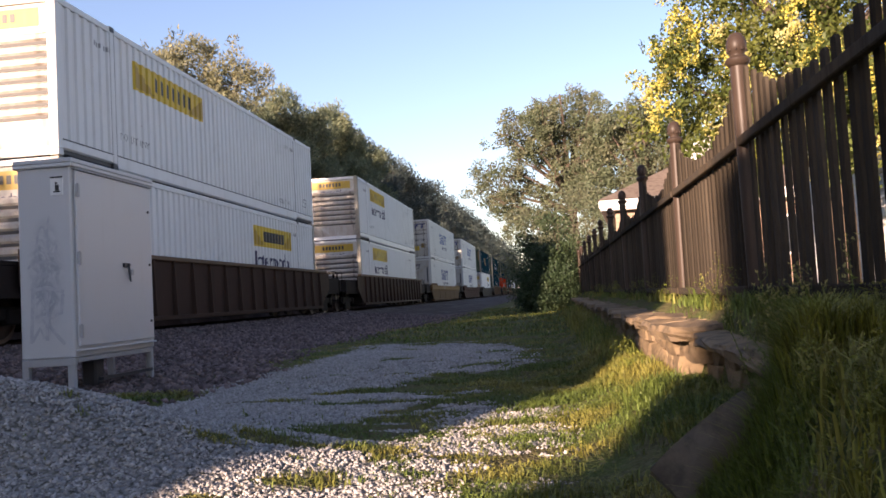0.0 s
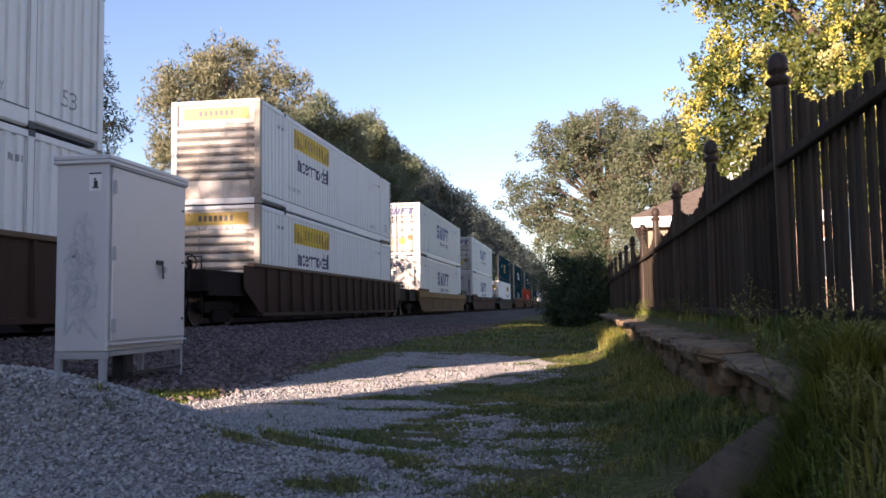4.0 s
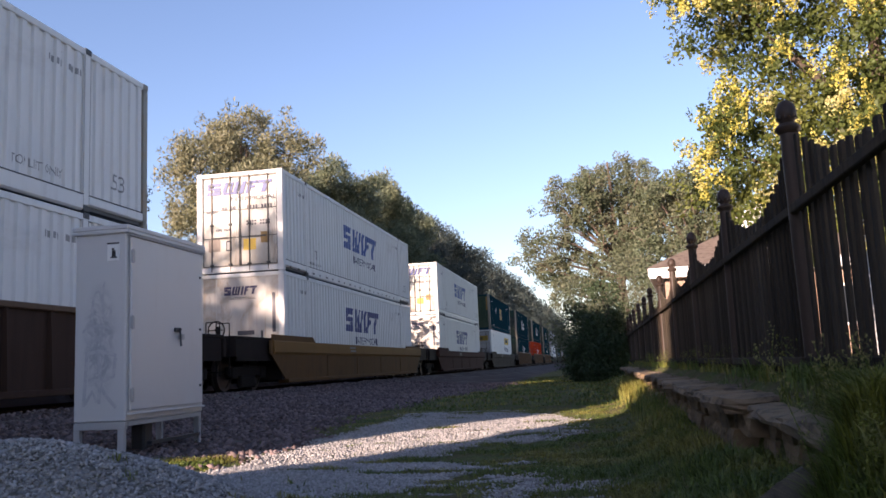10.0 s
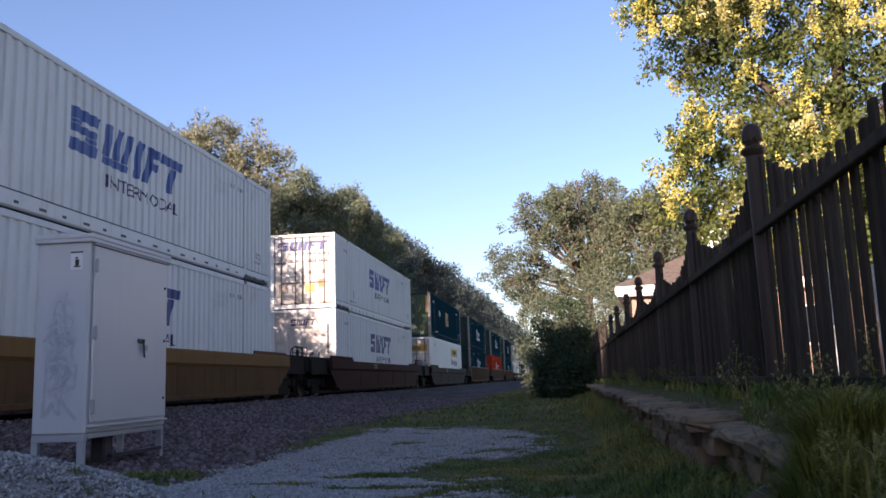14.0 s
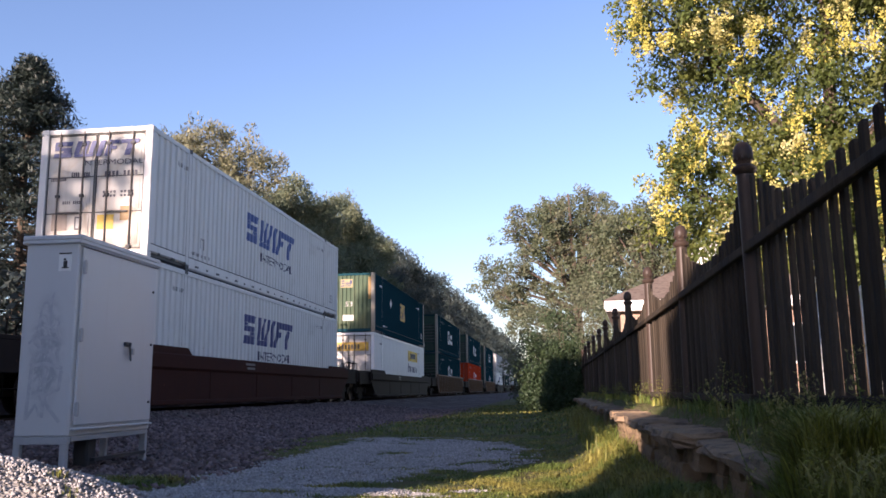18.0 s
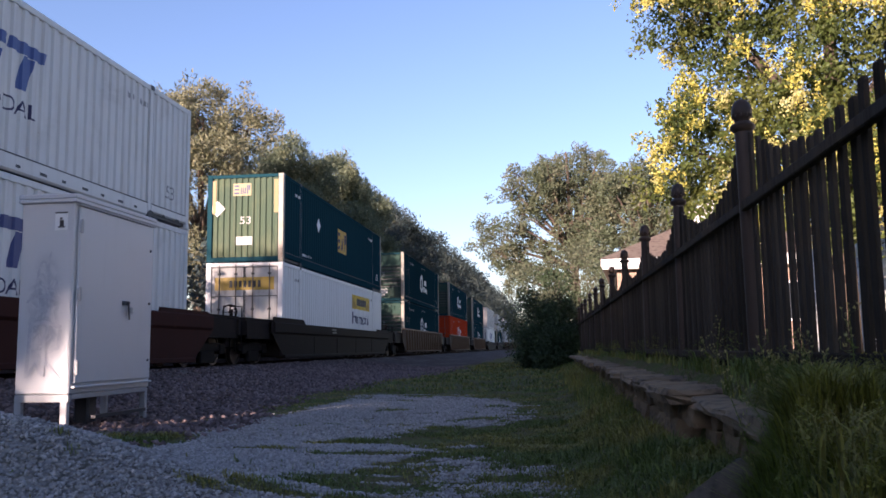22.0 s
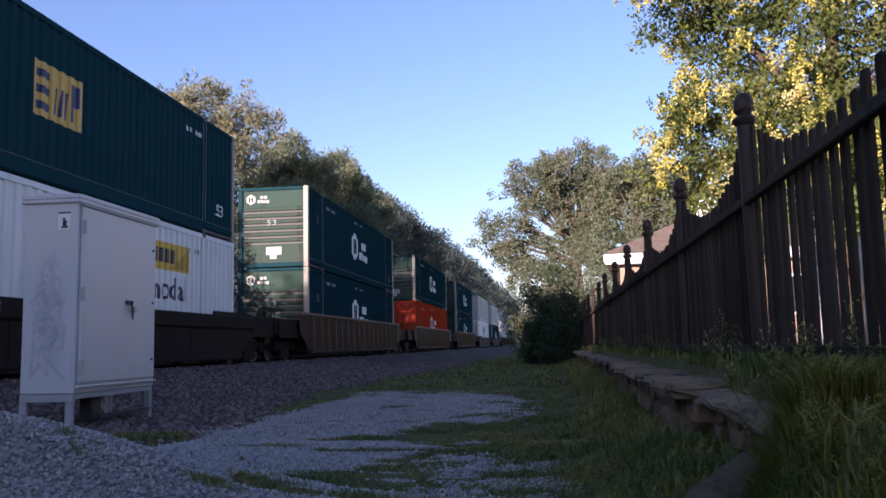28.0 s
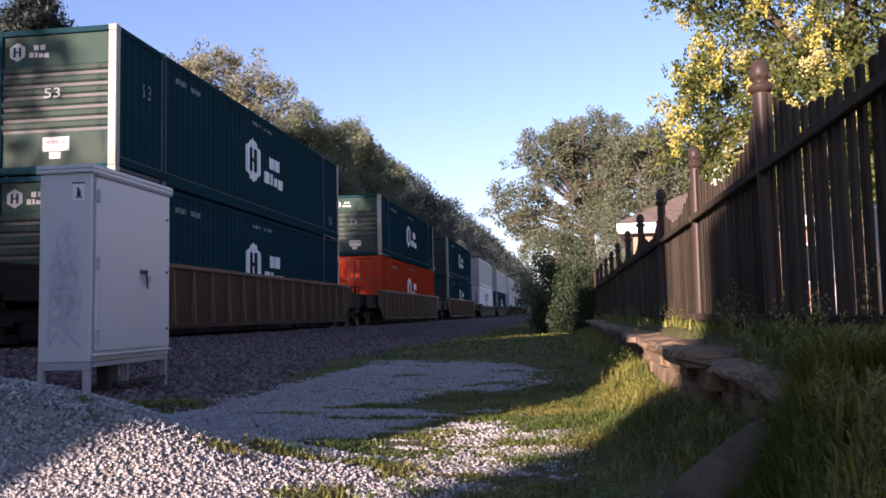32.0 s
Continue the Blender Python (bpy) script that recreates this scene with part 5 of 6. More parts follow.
# ---- house behind the fence ----
ROOF_TILE = Mat("brown shingles", (0.17, 0.135, 0.105), 0.9, spec=0.2)
ROOF_TILE.mix(ROOF_TILE.ramp(ROOF_TILE.noise(6.0, 4), 0.4, 0.7), (0.11, 0.075, 0.06))
ROOF_TILE = ROOF_TILE.random(0.7).done()
TRIM_WHITE = painted("white trim paint", (0.78, 0.78, 0.77), 0.5, 0.15)
SIDING = painted("white siding paint", (0.76, 0.75, 0.73), 0.5, 0.2)
BRICK_WALL = Mat("tan brick", (0.33, 0.23, 0.17), 0.85)
BRICK_WALL = BRICK_WALL.mix(BRICK_WALL.ramp(BRICK_WALL.noise(8.0, 4), 0.4, 0.7), (0.24, 0.16, 0.12)).done()
_g = Mat("window glass", (0.03, 0.035, 0.04), 0.06, spec=0.8)
GLASS = _g.done()


def build_houses():
    h = thing("house", "single-storey tan brick house with white eaves and brown hipped roof", "house", m=pose(1.85, 28.0, 0.58, 0, 0, -6))
    part("wall", Shape().box(0.5, 9.5, 0.5, 9.5, -0.4, 2.75), BRICK_WALL, h)
    part("fascia", Shape().box(0, 10, 0, 10, 2.78, 3.06), TRIM_WHITE, h, "white gutter and fascia", bevel=0.02)
    part("soffit", Shape().box(0.05, 9.95, 0.05, 9.95, 2.72, 2.779), TRIM_WHITE, h)
    rf = part("roof", Shape().add([(-0.05, -0.05, 3.06), (10.05, -0.05, 3.06), (10.05, 10.05, 3.06), (-0.05, 10.05, 3.06), (3.5, 4.8, 5.0), (6.5, 4.8, 5.0)], [(0, 1, 5, 4), (1, 2, 5), (2, 3, 4, 5), (3, 0, 4), (0, 3, 2, 1)]), ROOF_TILE, h)
    part("dormer", Shape().add([(2.6, 1.2, 3.5), (4.8, 1.2, 3.5), (4.8, 1.2, 4.5), (3.7, 1.2, 5.1), (2.6, 1.2, 4.5), (2.6, 4.6, 3.5), (4.8, 4.6, 3.5), (4.8, 4.6, 4.5), (3.7, 4.6, 5.1), (2.6, 4.6, 4.5)],
         [(0, 1, 2, 3, 4), (0, 4, 9, 5), (1, 6, 7, 2), (4, 3, 8, 9), (3, 2, 7, 8)]), SIDING, rf, "white gabled dormer")
    for x in (1.6, 5.4):
        wd = part("window", Shape().box(x, x + 1.3, 0.44, 0.52, 0.9, 2.2), TRIM_WHITE, h)
        part("pane", Shape().box(x + 0.08, x + 0.61, 0.425, 0.45, 0.98, 2.12), GLASS, wd)
        part("pane", Shape().box(x + 0.69, x + 1.22, 0.425, 0.45, 0.98, 2.12), GLASS, wd)
    g = thing("house", "white house with horizontal lap siding behind the fence", "house", m=pose(5.2, 7.0, 0.55))
    part("wall", Shape().box(0.03, 8, 0.0, 11, -0.4, 2.9), SIDING, g)
    for i in range(22):
        part("siding_board", cached(("lap",), lambda: Shape().add([(0.0, 0, 0), (0.03, 0, 0.14), (0.03, 11, 0.14), (0.0, 11, 0)], [(0, 3, 2, 1)]).add([(0.0, 0, 0), (0.03, 0, 0), (0.03, 11, 0), (0, 11, 0)], [(0, 1, 2, 3)]).mesh("lap")), SIDING, g, m=pose(0, 0, -0.2 + i * 0.14))
    part("roof", Shape().add([(-0.4, -0.4, 2.9), (8.4, -0.4, 2.9), (8.4, 11.4, 2.9), (-0.4, 11.4, 2.9), (4, -0.4, 4.4), (4, 11.4, 4.4)], [(0, 4, 5, 3), (1, 2, 5, 4), (0, 1, 4), (2, 3, 5), (0, 3, 2, 1)]), ROOF_TILE, g)
    wd = part("window", Shape().box(-0.03, 0.04, 4.5, 5.6, 0.9, 2.1), TRIM_WHITE, g)
    part("pane", Shape().box(-0.04, -0.031, 4.58, 5.52, 0.98, 2.02), GLASS, wd)


# ---- trees, bushes, grass ----


def leaf_material(name, colour, other, through=0.35, dark=0.55):
    a = Mat(name, colour, 0.55, spec=0.3)
    a.mix(a.ramp(a.noise(1.0, 3, 0.6), 0.44, 0.6), other).random(dark, True)
    tr = a.t.nodes.new("ShaderNodeBsdfTranslucent")
    mx = a.t.nodes.new("ShaderNodeMixShader")
    mx.inputs[0].default_value = through
    a.link(a.col, tr.inputs[0])
    a.done()
    a.link(a.p.outputs[0], mx.inputs[1])
    a.link(tr.outputs[0], mx.inputs[2])
    a.link(mx.outputs[0], a.t.nodes["Material Output"].inputs[0])
    return a.m


BARK = Mat("bark", (0.11, 0.085, 0.065), 0.95, spec=0.1)
BARK = BARK.mix(BARK.ramp(BARK.noise(7.0, 5, 0.7, (1, 1, 0.25)), 0.4, 0.7), (0.06, 0.048, 0.04)).bump(BARK.noise(20.0, 4, 0.7, (1, 1, 0.2)), 0.8, 0.03).done()
LEAF_GOLD = leaf_material("green leaves", (0.115, 0.155, 0.04), (0.19, 0.215, 0.05), 0.4, 0.35)
SEED_GOLD = leaf_material("pale yellow seed pods", (0.66, 0.60, 0.13), (0.68, 0.63, 0.28), 0.4, 0.6)
LEAF_MID = leaf_material("mid green leaves", (0.118, 0.148, 0.082), (0.158, 0.168, 0.10), 0.25)
LEAF_PINE = leaf_material("green pine needles", (0.16, 0.195, 0.12), (0.22, 0.24, 0.14), 0.25)
# darkened and blued: the shade and veil on far trees put into colour
LEAF_SHADED = leaf_material("blue-green leaves with shade in the colour", (0.052, 0.075, 0.072), (0.070, 0.092, 0.082), 0.2)
# olive tone holds the evening sun on the nearest tree
LEAF_OLIVE = leaf_material("olive leaves with evening sun in the colour", (0.24, 0.235, 0.14), (0.185, 0.195, 0.11), 0.25)
NEEDLES = leaf_material("spruce needles", (0.024, 0.038, 0.031), (0.034, 0.049, 0.038), 0.1)
LEAF_BUSH_SHADED = leaf_material("bush leaves with shade in the colour", (0.045, 0.078, 0.036), (0.065, 0.10, 0.042), 0.3)
GRASS_MAT = leaf_material("grass blades", (0.135, 0.19, 0.040), (0.30, 0.275, 0.064), 0.2, 0.4)
BUD_MAT = leaf_material("pale straw buds", (0.40, 0.37, 0.13), (0.47, 0.43, 0.20), 0.3, 0.6)
WEED_MAT = leaf_material("weed leaves", (0.135, 0.185, 0.028), (0.25, 0.255, 0.042), 0.2, 0.35)


def leaves_mesh(name, centres, per, spreadr, size, rng, droop=0.0, thin=0.42, burst=0.0):
    """Small folded leaves round sprig centres."""
    n = len(centres) * per
    o = rng.normal(0, 1, (n, 3))
    o *= (rng.uniform(0, 1, (n, 1)) ** 0.4) * 1.6 / np.linalg.norm(o, axis=1, keepdims=True)
    c = np.repeat(np.asarray(centres), per, 0) + o * spreadr
    d = rng.normal(0, 1, (n, 3))
    d[:, 2] -= droop
    d += burst * (o / np.linalg.norm(o, axis=1, keepdims=True) + np.array([0, 0, 0.5]))
    d /= np.linalg.norm(d, axis=1, keepdims=True)
    u = np.cross(d, rng.normal(0, 1, (n, 3)))
    u /= np.linalg.norm(u, axis=1, keepdims=True) + 1e-9
    s = (rng.uniform(0.6, 1.2, n) * size)[:, None]
    tip, back = c + d * s, c - d * s * 0.6
    l, r = c + u * s * thin, c - u * s * thin
    v = np.stack([back, r, tip, l], 1).reshape(-1, 3)
    k = np.arange(n)[:, None] * 4
    return tri_mesh(name, v, k + np.array([[0, 1, 2, 3]]), True)


def tree(name, label, base, blobs, sprigs, per, size, leaf, seed, trunk=0.25, droop=0.3, fuzz=0.3, clump=2.1, thin=0.42, burst=0.0, fruit=None):
    """A tapered trunk with limbs into each part of the crown, and sprigs of leaves over it. blobs: (x, y, z, rx, ry, rz) from the base."""
    rng = np.random.default_rng(seed)
    t = thing(name, label, name.replace("_", " "), "", pose(*base))
    top = max(b[2] for b in blobs)
    s = Shape()
    mx = np.mean([b[0] for b in blobs]), np.mean([b[1] for b in blobs])
    s.tube((0, 0, -0.3), (mx[0] * 0.3, mx[1] * 0.3, top * 0.5), trunk, 9, trunk * 0.65)
    s.tube((mx[0] * 0.3, mx[1] * 0.3, top * 0.5), (mx[0] * 0.6, mx[1] * 0.6, top), trunk * 0.65, 8, trunk * 0.15)
    for b in blobs:
        a = (mx[0] * 0.3, mx[1] * 0.3, min(top * 0.5, b[2] * 0.75))
        s.tube(a, (b[0], b[1], b[2]), trunk * 0.4, 6, trunk * 0.1)
        for _ in range(5):
            e = rng.normal(0, 1, 3)
            e /= np.linalg.norm(e)
            s.tube(b[:3], (b[0] + e[0] * b[3] * 0.85, b[1] + e[1] * b[4] * 0.85, b[2] + e[2] * b[5] * 0.85), trunk * 0.12, 4, trunk * 0.03)
    part("trunk", s, BARK, t)
    vol = np.array([b[3] * b[4] * b[5] for b in blobs]) ** 0.67
    cs = []
    for b, q in zip(blobs, vol / vol.sum()):
        m = int(sprigs * q)
        e = rng.normal(0, 1, (m, 3))
        e /= np.linalg.norm(e, axis=1, keepdims=True)
        rr = rng.uniform(0.3, 1.05, (m, 1)) ** 0.5
        lump = 1 + fuzz * np.sin(e @ rng.normal(0, 3, (3, 3)) + rng.uniform(0, 6, 3)).prod(1, keepdims=True) * 1.4
        cs.append(np.array(b[:3]) + e * rr * lump * np.array(b[3:]))
    cs = np.concatenate(cs)
    part("crown", leaves_mesh("crown", cs, per, size * clump, size, rng, droop, thin, burst), leaf, t)
    if fruit is not None:
        # hanging clusters, mostly on the sunny outer side; pale colour also stands for sunlit leaves
        sunny = []
        share = np.array([b[3] for b in blobs]) ** -0.3 * vol
        for b, q in zip(blobs, share / share.sum()):
            e = rng.normal(0, 1, (int(fruit[1] * q) + 2, 3)) + np.array([-0.8, -0.8, 0.2])
            e /= np.linalg.norm(e, axis=1, keepdims=True)
            sunny.append(np.array(b[:3]) + e * rng.uniform(0.85, 1.12, (len(e), 1)) * np.array(b[3:]))
        # each spray is a handful of panicles, and each of those a string of pods
        sunny = np.repeat(np.concatenate(sunny), 4, 0)
        sunny = sunny + rng.normal(0, 1, sunny.shape) * np.array([0.13, 0.13, 0.10])
        drop = np.repeat(sunny, 3, 0)
        drop[:, 2] -= np.tile(np.arange(3) * 0.075, len(sunny))
        drop += rng.normal(0, 0.025, drop.shape)
        part("seed_spray", leaves_mesh("clusters", drop, 17, 0.055, 0.034, rng, 0.6, 0.5), fruit[0], t, "pale yellow hanging seed clusters")
    return t


def lumpy(blobs, n, share, seed):
    """Breaks each large lobe of a crown into n smaller ones round its outside."""
    q, made = random.Random(seed), []
    for x, y, z, rx, ry, rz in blobs:
        made.append((x, y, z, rx * 0.6, ry * 0.6, rz * 0.6))
        for k in range(n):
            a, h = k * 2.4 + q.uniform(0, 0.8), 1 - 2 * (k + 0.5) / n
            c, f = math.sqrt(1 - h * h), share * q.uniform(0.7, 1.3)
            out = 1.0 - 0.6 * f
            made.append((x + math.cos(a) * c * rx * out, y + math.sin(a) * c * ry * out, z + h * rz * out, rx * f, ry * f, rz * f * 0.85))
    return made


def build_trees():
    r = random.Random(21)
    # the near tree that hangs over the fence
    tree("broadleaf_tree", "leafy tree with sunlit yellow-green clusters overhanging the fence", (4.6, 13.6, 0.55),
         [(-2.2, -0.4, 3.2, 0.72, 0.85, 1.2), (-1.7, -0.5, 2.35, 0.7, 0.7, 0.6), (-2.4, -0.6, 5.9, 0.95, 1.1, 0.8), (-1.3, -0.2, 5.0, 1.1, 1.2, 1.4), (-0.9, -0.6, 3.2, 1.0, 1.1, 1.1), (0.6, -0.8, 4.4, 1.5, 1.4, 1.7), (-0.3, -1.2, 6.6, 1.8, 1.5, 1.3), (2.0, -1.6, 5.6, 1.7, 1.6, 1.7), (2.2, -2.0, 3.4, 1.5, 1.3, 1.2), (0.4, -1.0, 2.6, 1.2, 1.0, 0.8), (-0.5, -2.0, 2.3, 1.0, 0.9, 0.85), (0.5, -3.2, 2.5, 1.1, 0.9, 0.9)],
         2500, 46, 0.056, LEAF_GOLD, 5, 0.22, 0.8, 0.5, 2.3, fruit=(SEED_GOLD, 150))
    # the tall pair at the end of the fence and their neighbours
    tree("broadleaf_tree", "tall open-crowned tree in evening light beyond the fence", (2.2, 56, 0.5),
         lumpy([(-4.5, 0, 7.4, 2.5, 2.2, 2.5), (-2.5, 0, 10.7, 2.8, 2.5, 2.6), (0.2, 1, 11.9, 2.8, 2.5, 2.2), (-2.8, -1, 4.8, 2.2, 2, 2.2), (0.5, -1, 7.5, 2.6, 2.2, 2.8), (2.6, 0, 10.0, 2.5, 2.4, 2.5)], 9, 0.36, 31), 1150, 50, 0.115, LEAF_MID, 31, 0.35, fuzz=0.5, clump=2.3, thin=0.45)
    tree("broadleaf_tree", "tall rounded tree in evening light beyond the fence", (6.4, 52, 0.5),
         lumpy([(-1.0, 0, 9.8, 2.4, 2.2, 2.4), (1.5, 0, 8.8, 2.6, 2.2, 2.6), (-1.8, -1, 6.0, 2.4, 2, 2.4), (0.8, -1, 4.8, 2.6, 2, 2.6), (3, 0, 6.0, 2.2, 2, 2.6)], 9, 0.36, 32), 1000, 48, 0.115, LEAF_MID, 32, 0.35, fuzz=0.5, clump=2.3, thin=0.45)
    # front bushes get darker leaves: the train's shade put into the colour
    for i, (x, y, h, w) in enumerate(((-0.1, 30, 2.2, 0.6), (0.45, 29, 1.6, 0.5), (-0.1, 31, 2.7, 1.0), (0.6, 30, 3.2, 1.3), (1.6, 36, 5.5, 2.0), (-0.6, 41, 4.5, 1.5), (2.0, 45, 6.5, 2.4), (5.0, 44, 7.0, 2.6))):
        tree("bush", "dense green bush at the edge of the path", (x, y, 0.0),
             [(r.uniform(-1.05, 0.95) * w * (1.1 - 0.5 * u), r.uniform(-0.5, 0.5) * w, h * u * r.uniform(0.9, 1.12), w * r.uniform(0.25, 0.55), w * 0.5, h * r.uniform(0.07, 0.14)) for u in (0.12, 0.16, 0.2, 0.26, 0.34, 0.42, 0.5, 0.6, 0.72, 0.86)], 340, 26, 0.02 + 0.0016 * y, LEAF_BUSH_SHADED if y < 35 else LEAF_MID, 40 + i, 0.05, 0.1, 0.9, 4.0)
    # the row behind the train; leaf colours hold its sun and farther shade
    spruce()
    rows = [(-17.7, 41, 15.0, 5.0, LEAF_OLIVE), (-16.2, 51, 14.4, 4.0, LEAF_PINE), (-16.0, 60, 14.9, 4.0, LEAF_PINE), (-16.0, 69, 15.2, 4.0, LEAF_PINE), (-16.5, 79, 16.1, 4.2, LEAF_SHADED), (-15.8, 90, 15.7, 4.4, LEAF_SHADED),
            (-16.2, 103, 16.6, 4.6, LEAF_SHADED), (-16, 118, 16.8, 4.8, LEAF_SHADED), (-16, 134, 17.0, 5, LEAF_SHADED), (-16, 152, 16.8, 5, LEAF_SHADED), (-16, 172, 17, 5.4, LEAF_SHADED), (-16, 195, 17, 5.6, LEAF_SHADED), (-15, 222, 17, 6, LEAF_SHADED), (-14, 252, 16, 6, LEAF_SHADED)]
    for i, (x, y, h, w, leaf) in enumerate(rows):
        q = random.Random(60 + i)
        blobs = [(q.uniform(-0.2, 0.2) * w, q.uniform(-0.2, 0.2) * w, h - w * 0.45, w * 0.4, w * 0.4, w * 0.45)]
        for k in range(15):
            a, u = k * 2.4 + q.uniform(0, 0.6), 0.22 + 0.045 * k
            reach = w * (0.95 - 0.75 * max(0.0, u - 0.45))
            blobs.append((math.cos(a) * reach * 0.7, math.sin(a) * reach * 0.7, h * u, w * q.uniform(0.28, 0.42), w * q.uniform(0.28, 0.42), w * q.uniform(0.24, 0.36)))
        tree("broadleaf_tree", "tall olive tree behind the train, evening sun in its leaf colour" if leaf is LEAF_OLIVE else "tall green tree in the row behind the train", (x, y, 0.2), blobs, 1400 if y < 75 else 1000 if y < 110 else 560, 54 if y < 75 else 32, 0.08 + 0.0017 * y, leaf, 80 + i, 0.3, -0.2, 0.4, 2.0, 0.25, 1.1)
    for i in range(9):
        y = 24 + i * 17
        tree("bush", "dark undergrowth behind the train", (-14.6 + r.uniform(-0.7, 0.7), y, 0.1), [(0, k * 2.6 - 6, 2.4 + r.uniform(-0.8, 1.4) * (0.3 if i == 0 else 1), 1.6, 2.4, 2.0 if i == 0 else 2.2) for k in range(6)], 500, 10, 0.14 + 0.0015 * y, LEAF_SHADED, 120 + i, 0.1)
    # unseen trees west of the track, added to shade container ends and ground
    for i, (x, y, h, w) in enumerate(((-25, -3.5, 10.2, 3.0), (-25.5, -10.4, 13.0, 2.7), (-25, -18.5, 9.8, 3.0), (-25.5, -22.8, 12.6, 2.9))):
        tree("broadleaf_tree", "broad unseen tree west of the track, added for its shade", (x, y, 0.2), [(0, 0, h - w * 0.5, w * 0.6, w * 0.6, w * 0.5), (w * 0.6, 0, h * 0.6, w * 0.6, w * 0.6, w * 0.6), (-w * 0.5, w * 0.5, h * 0.6, w * 0.6, w * 0.6, w * 0.6), (0, -w * 0.6, h * 0.55, w * 0.6, w * 0.6, w * 0.6), (0, w * 0.4, h * 0.35, w * 0.7, w * 0.7, w * 0.6)], 420, 16, 0.24, LEAF_SHADED, 160 + i, 0.3)
    # added out of view to keep the sun off the far path
    tree("broadleaf_tree", "broad unseen tree west of the track, added for its shade", (-25.5, -25.7, 0.2), [(0, 0, 9.6, 1.5, 1.5, 1.3), (0.3, 0.9, 8.2, 1.4, 1.4, 1.3), (-0.3, -0.8, 8.6, 1.3, 1.3, 1.3), (0, 0.2, 6.2, 1.6, 1.6, 1.5)], 520, 24, 0.2, LEAF_SHADED, 168, 0.25)
    # crown placed out of view to shade the cabinet's upper part
    tree("broadleaf_tree", "tall slender unseen tree west of the track, bare below its crown, added for its shade", (-25, -29.6, 0.2), [(0, 0, 11.7, 1.5, 1.5, 1.7), (0.3, 0.9, 12.4, 1.0, 1.1, 1.2), (-0.2, -0.6, 12.9, 1.0, 1.0, 1.0), (0.2, 1.5, 10.2, 0.9, 0.9, 1.3)], 700, 30, 0.17, LEAF_SHADED, 171, 0.2)
    # brush added to stop low sun shining through below the train
    rng = np.random.default_rng(91)
    yy = rng.uniform(-35, 190, 6500)
    cs = np.stack([rng.normal(-12.2, 0.2, 6500), yy, rng.uniform(0.85, 1.5, 6500)], -1)
    solid("brush", leaves_mesh("brush", cs[:4500], 12, 0.22, 0.11, rng), LEAF_SHADED, "dense brush along the far side of the track, added to block sun", "brush", "stuff")
    for i in range(5):
        tree("broadleaf_tree", "distant trees closing the line of the track", (-30 + i * 16, 420, 0.0), [(0, 0, 5, 9, 5, 5), (5, 0, 8, 6, 5, 5), (-5, 0, 7, 6, 5, 5)], 350, 10, 0.8, LEAF_SHADED, 140 + i, 0.4)


def spruce():
    rng = np.random.default_rng(9)
    t = thing("spruce_tree", "dark pointed spruce behind the train", "spruce tree", m=pose(-16.2, 23.6, 0.2))
    part("trunk", Shape().tube((0, 0, -0.3), (0, 0, 11.0), 0.2, 8, 0.03), BARK, t)
    cs, limbs = [], Shape()
    for i in range(380):
        u = rng.uniform(0.06, 1.0)
        z, ln, a = 11.0 * u, 3.9 * (1 - u) ** 0.7 + 0.25, rng.uniform(0, 6.28)
        e = np.array([math.cos(a) * ln, math.sin(a) * ln, -0.12 * ln + 0.1])
        limbs.tube((0, 0, z), (e[0], e[1], z + e[2]), 0.03, 4, 0.008)
        for w in np.linspace(0.25, 1, 9):
            cs.append(np.array([0, 0, z]) + e * w + rng.normal(0, 0.07, 3))
    part("branchwork", limbs, BARK, t)
    part("crown", leaves_mesh("crown", cs, 20, 0.17, 0.12, rng, 0.3, 0.2, 0.6), NEEDLES, t)


def blades(name, x, y, h, material, label, seed, lean=0.5, width=0.006):
    rng = np.random.default_rng(seed)
    n = len(x)
    z = height(x, y) - 0.01
    a = rng.uniform(0, 6.28, n)
    hh = h * rng.uniform(0.5, 1.25, n)
    out = hh * rng.uniform(0.1, 1.0, n) * lean
    w = width * rng.uniform(0.7, 1.4, n) * (1 + np.hypot(x, y) * 0.05)
    dx, dy = np.cos(a), np.sin(a)
    px, py = -dy * w, dx * w
    b = np.stack([x, y, z], -1)
    mid = b + np.stack([dx * out * 0.3, dy * out * 0.3, hh * 0.6], -1)
    tip = b + np.stack([dx * out, dy * out, hh * (1.02 - 0.25 * lean)], -1)
    p = np.stack([px, py, np.zeros(n)], -1)
    v = np.stack([b - p, b + p, mid + p * 0.8, mid - p * 0.8, tip], 1).reshape(-1, 3)
    k = np.arange(n)[:, None, None] * 5
    f = (k + np.array([[[0, 1, 2], [0, 2, 3], [3, 2, 4]]])).reshape(-1, 3)
    return solid(name, tri_mesh(name, v, f), material, label, "grass", "stuff")


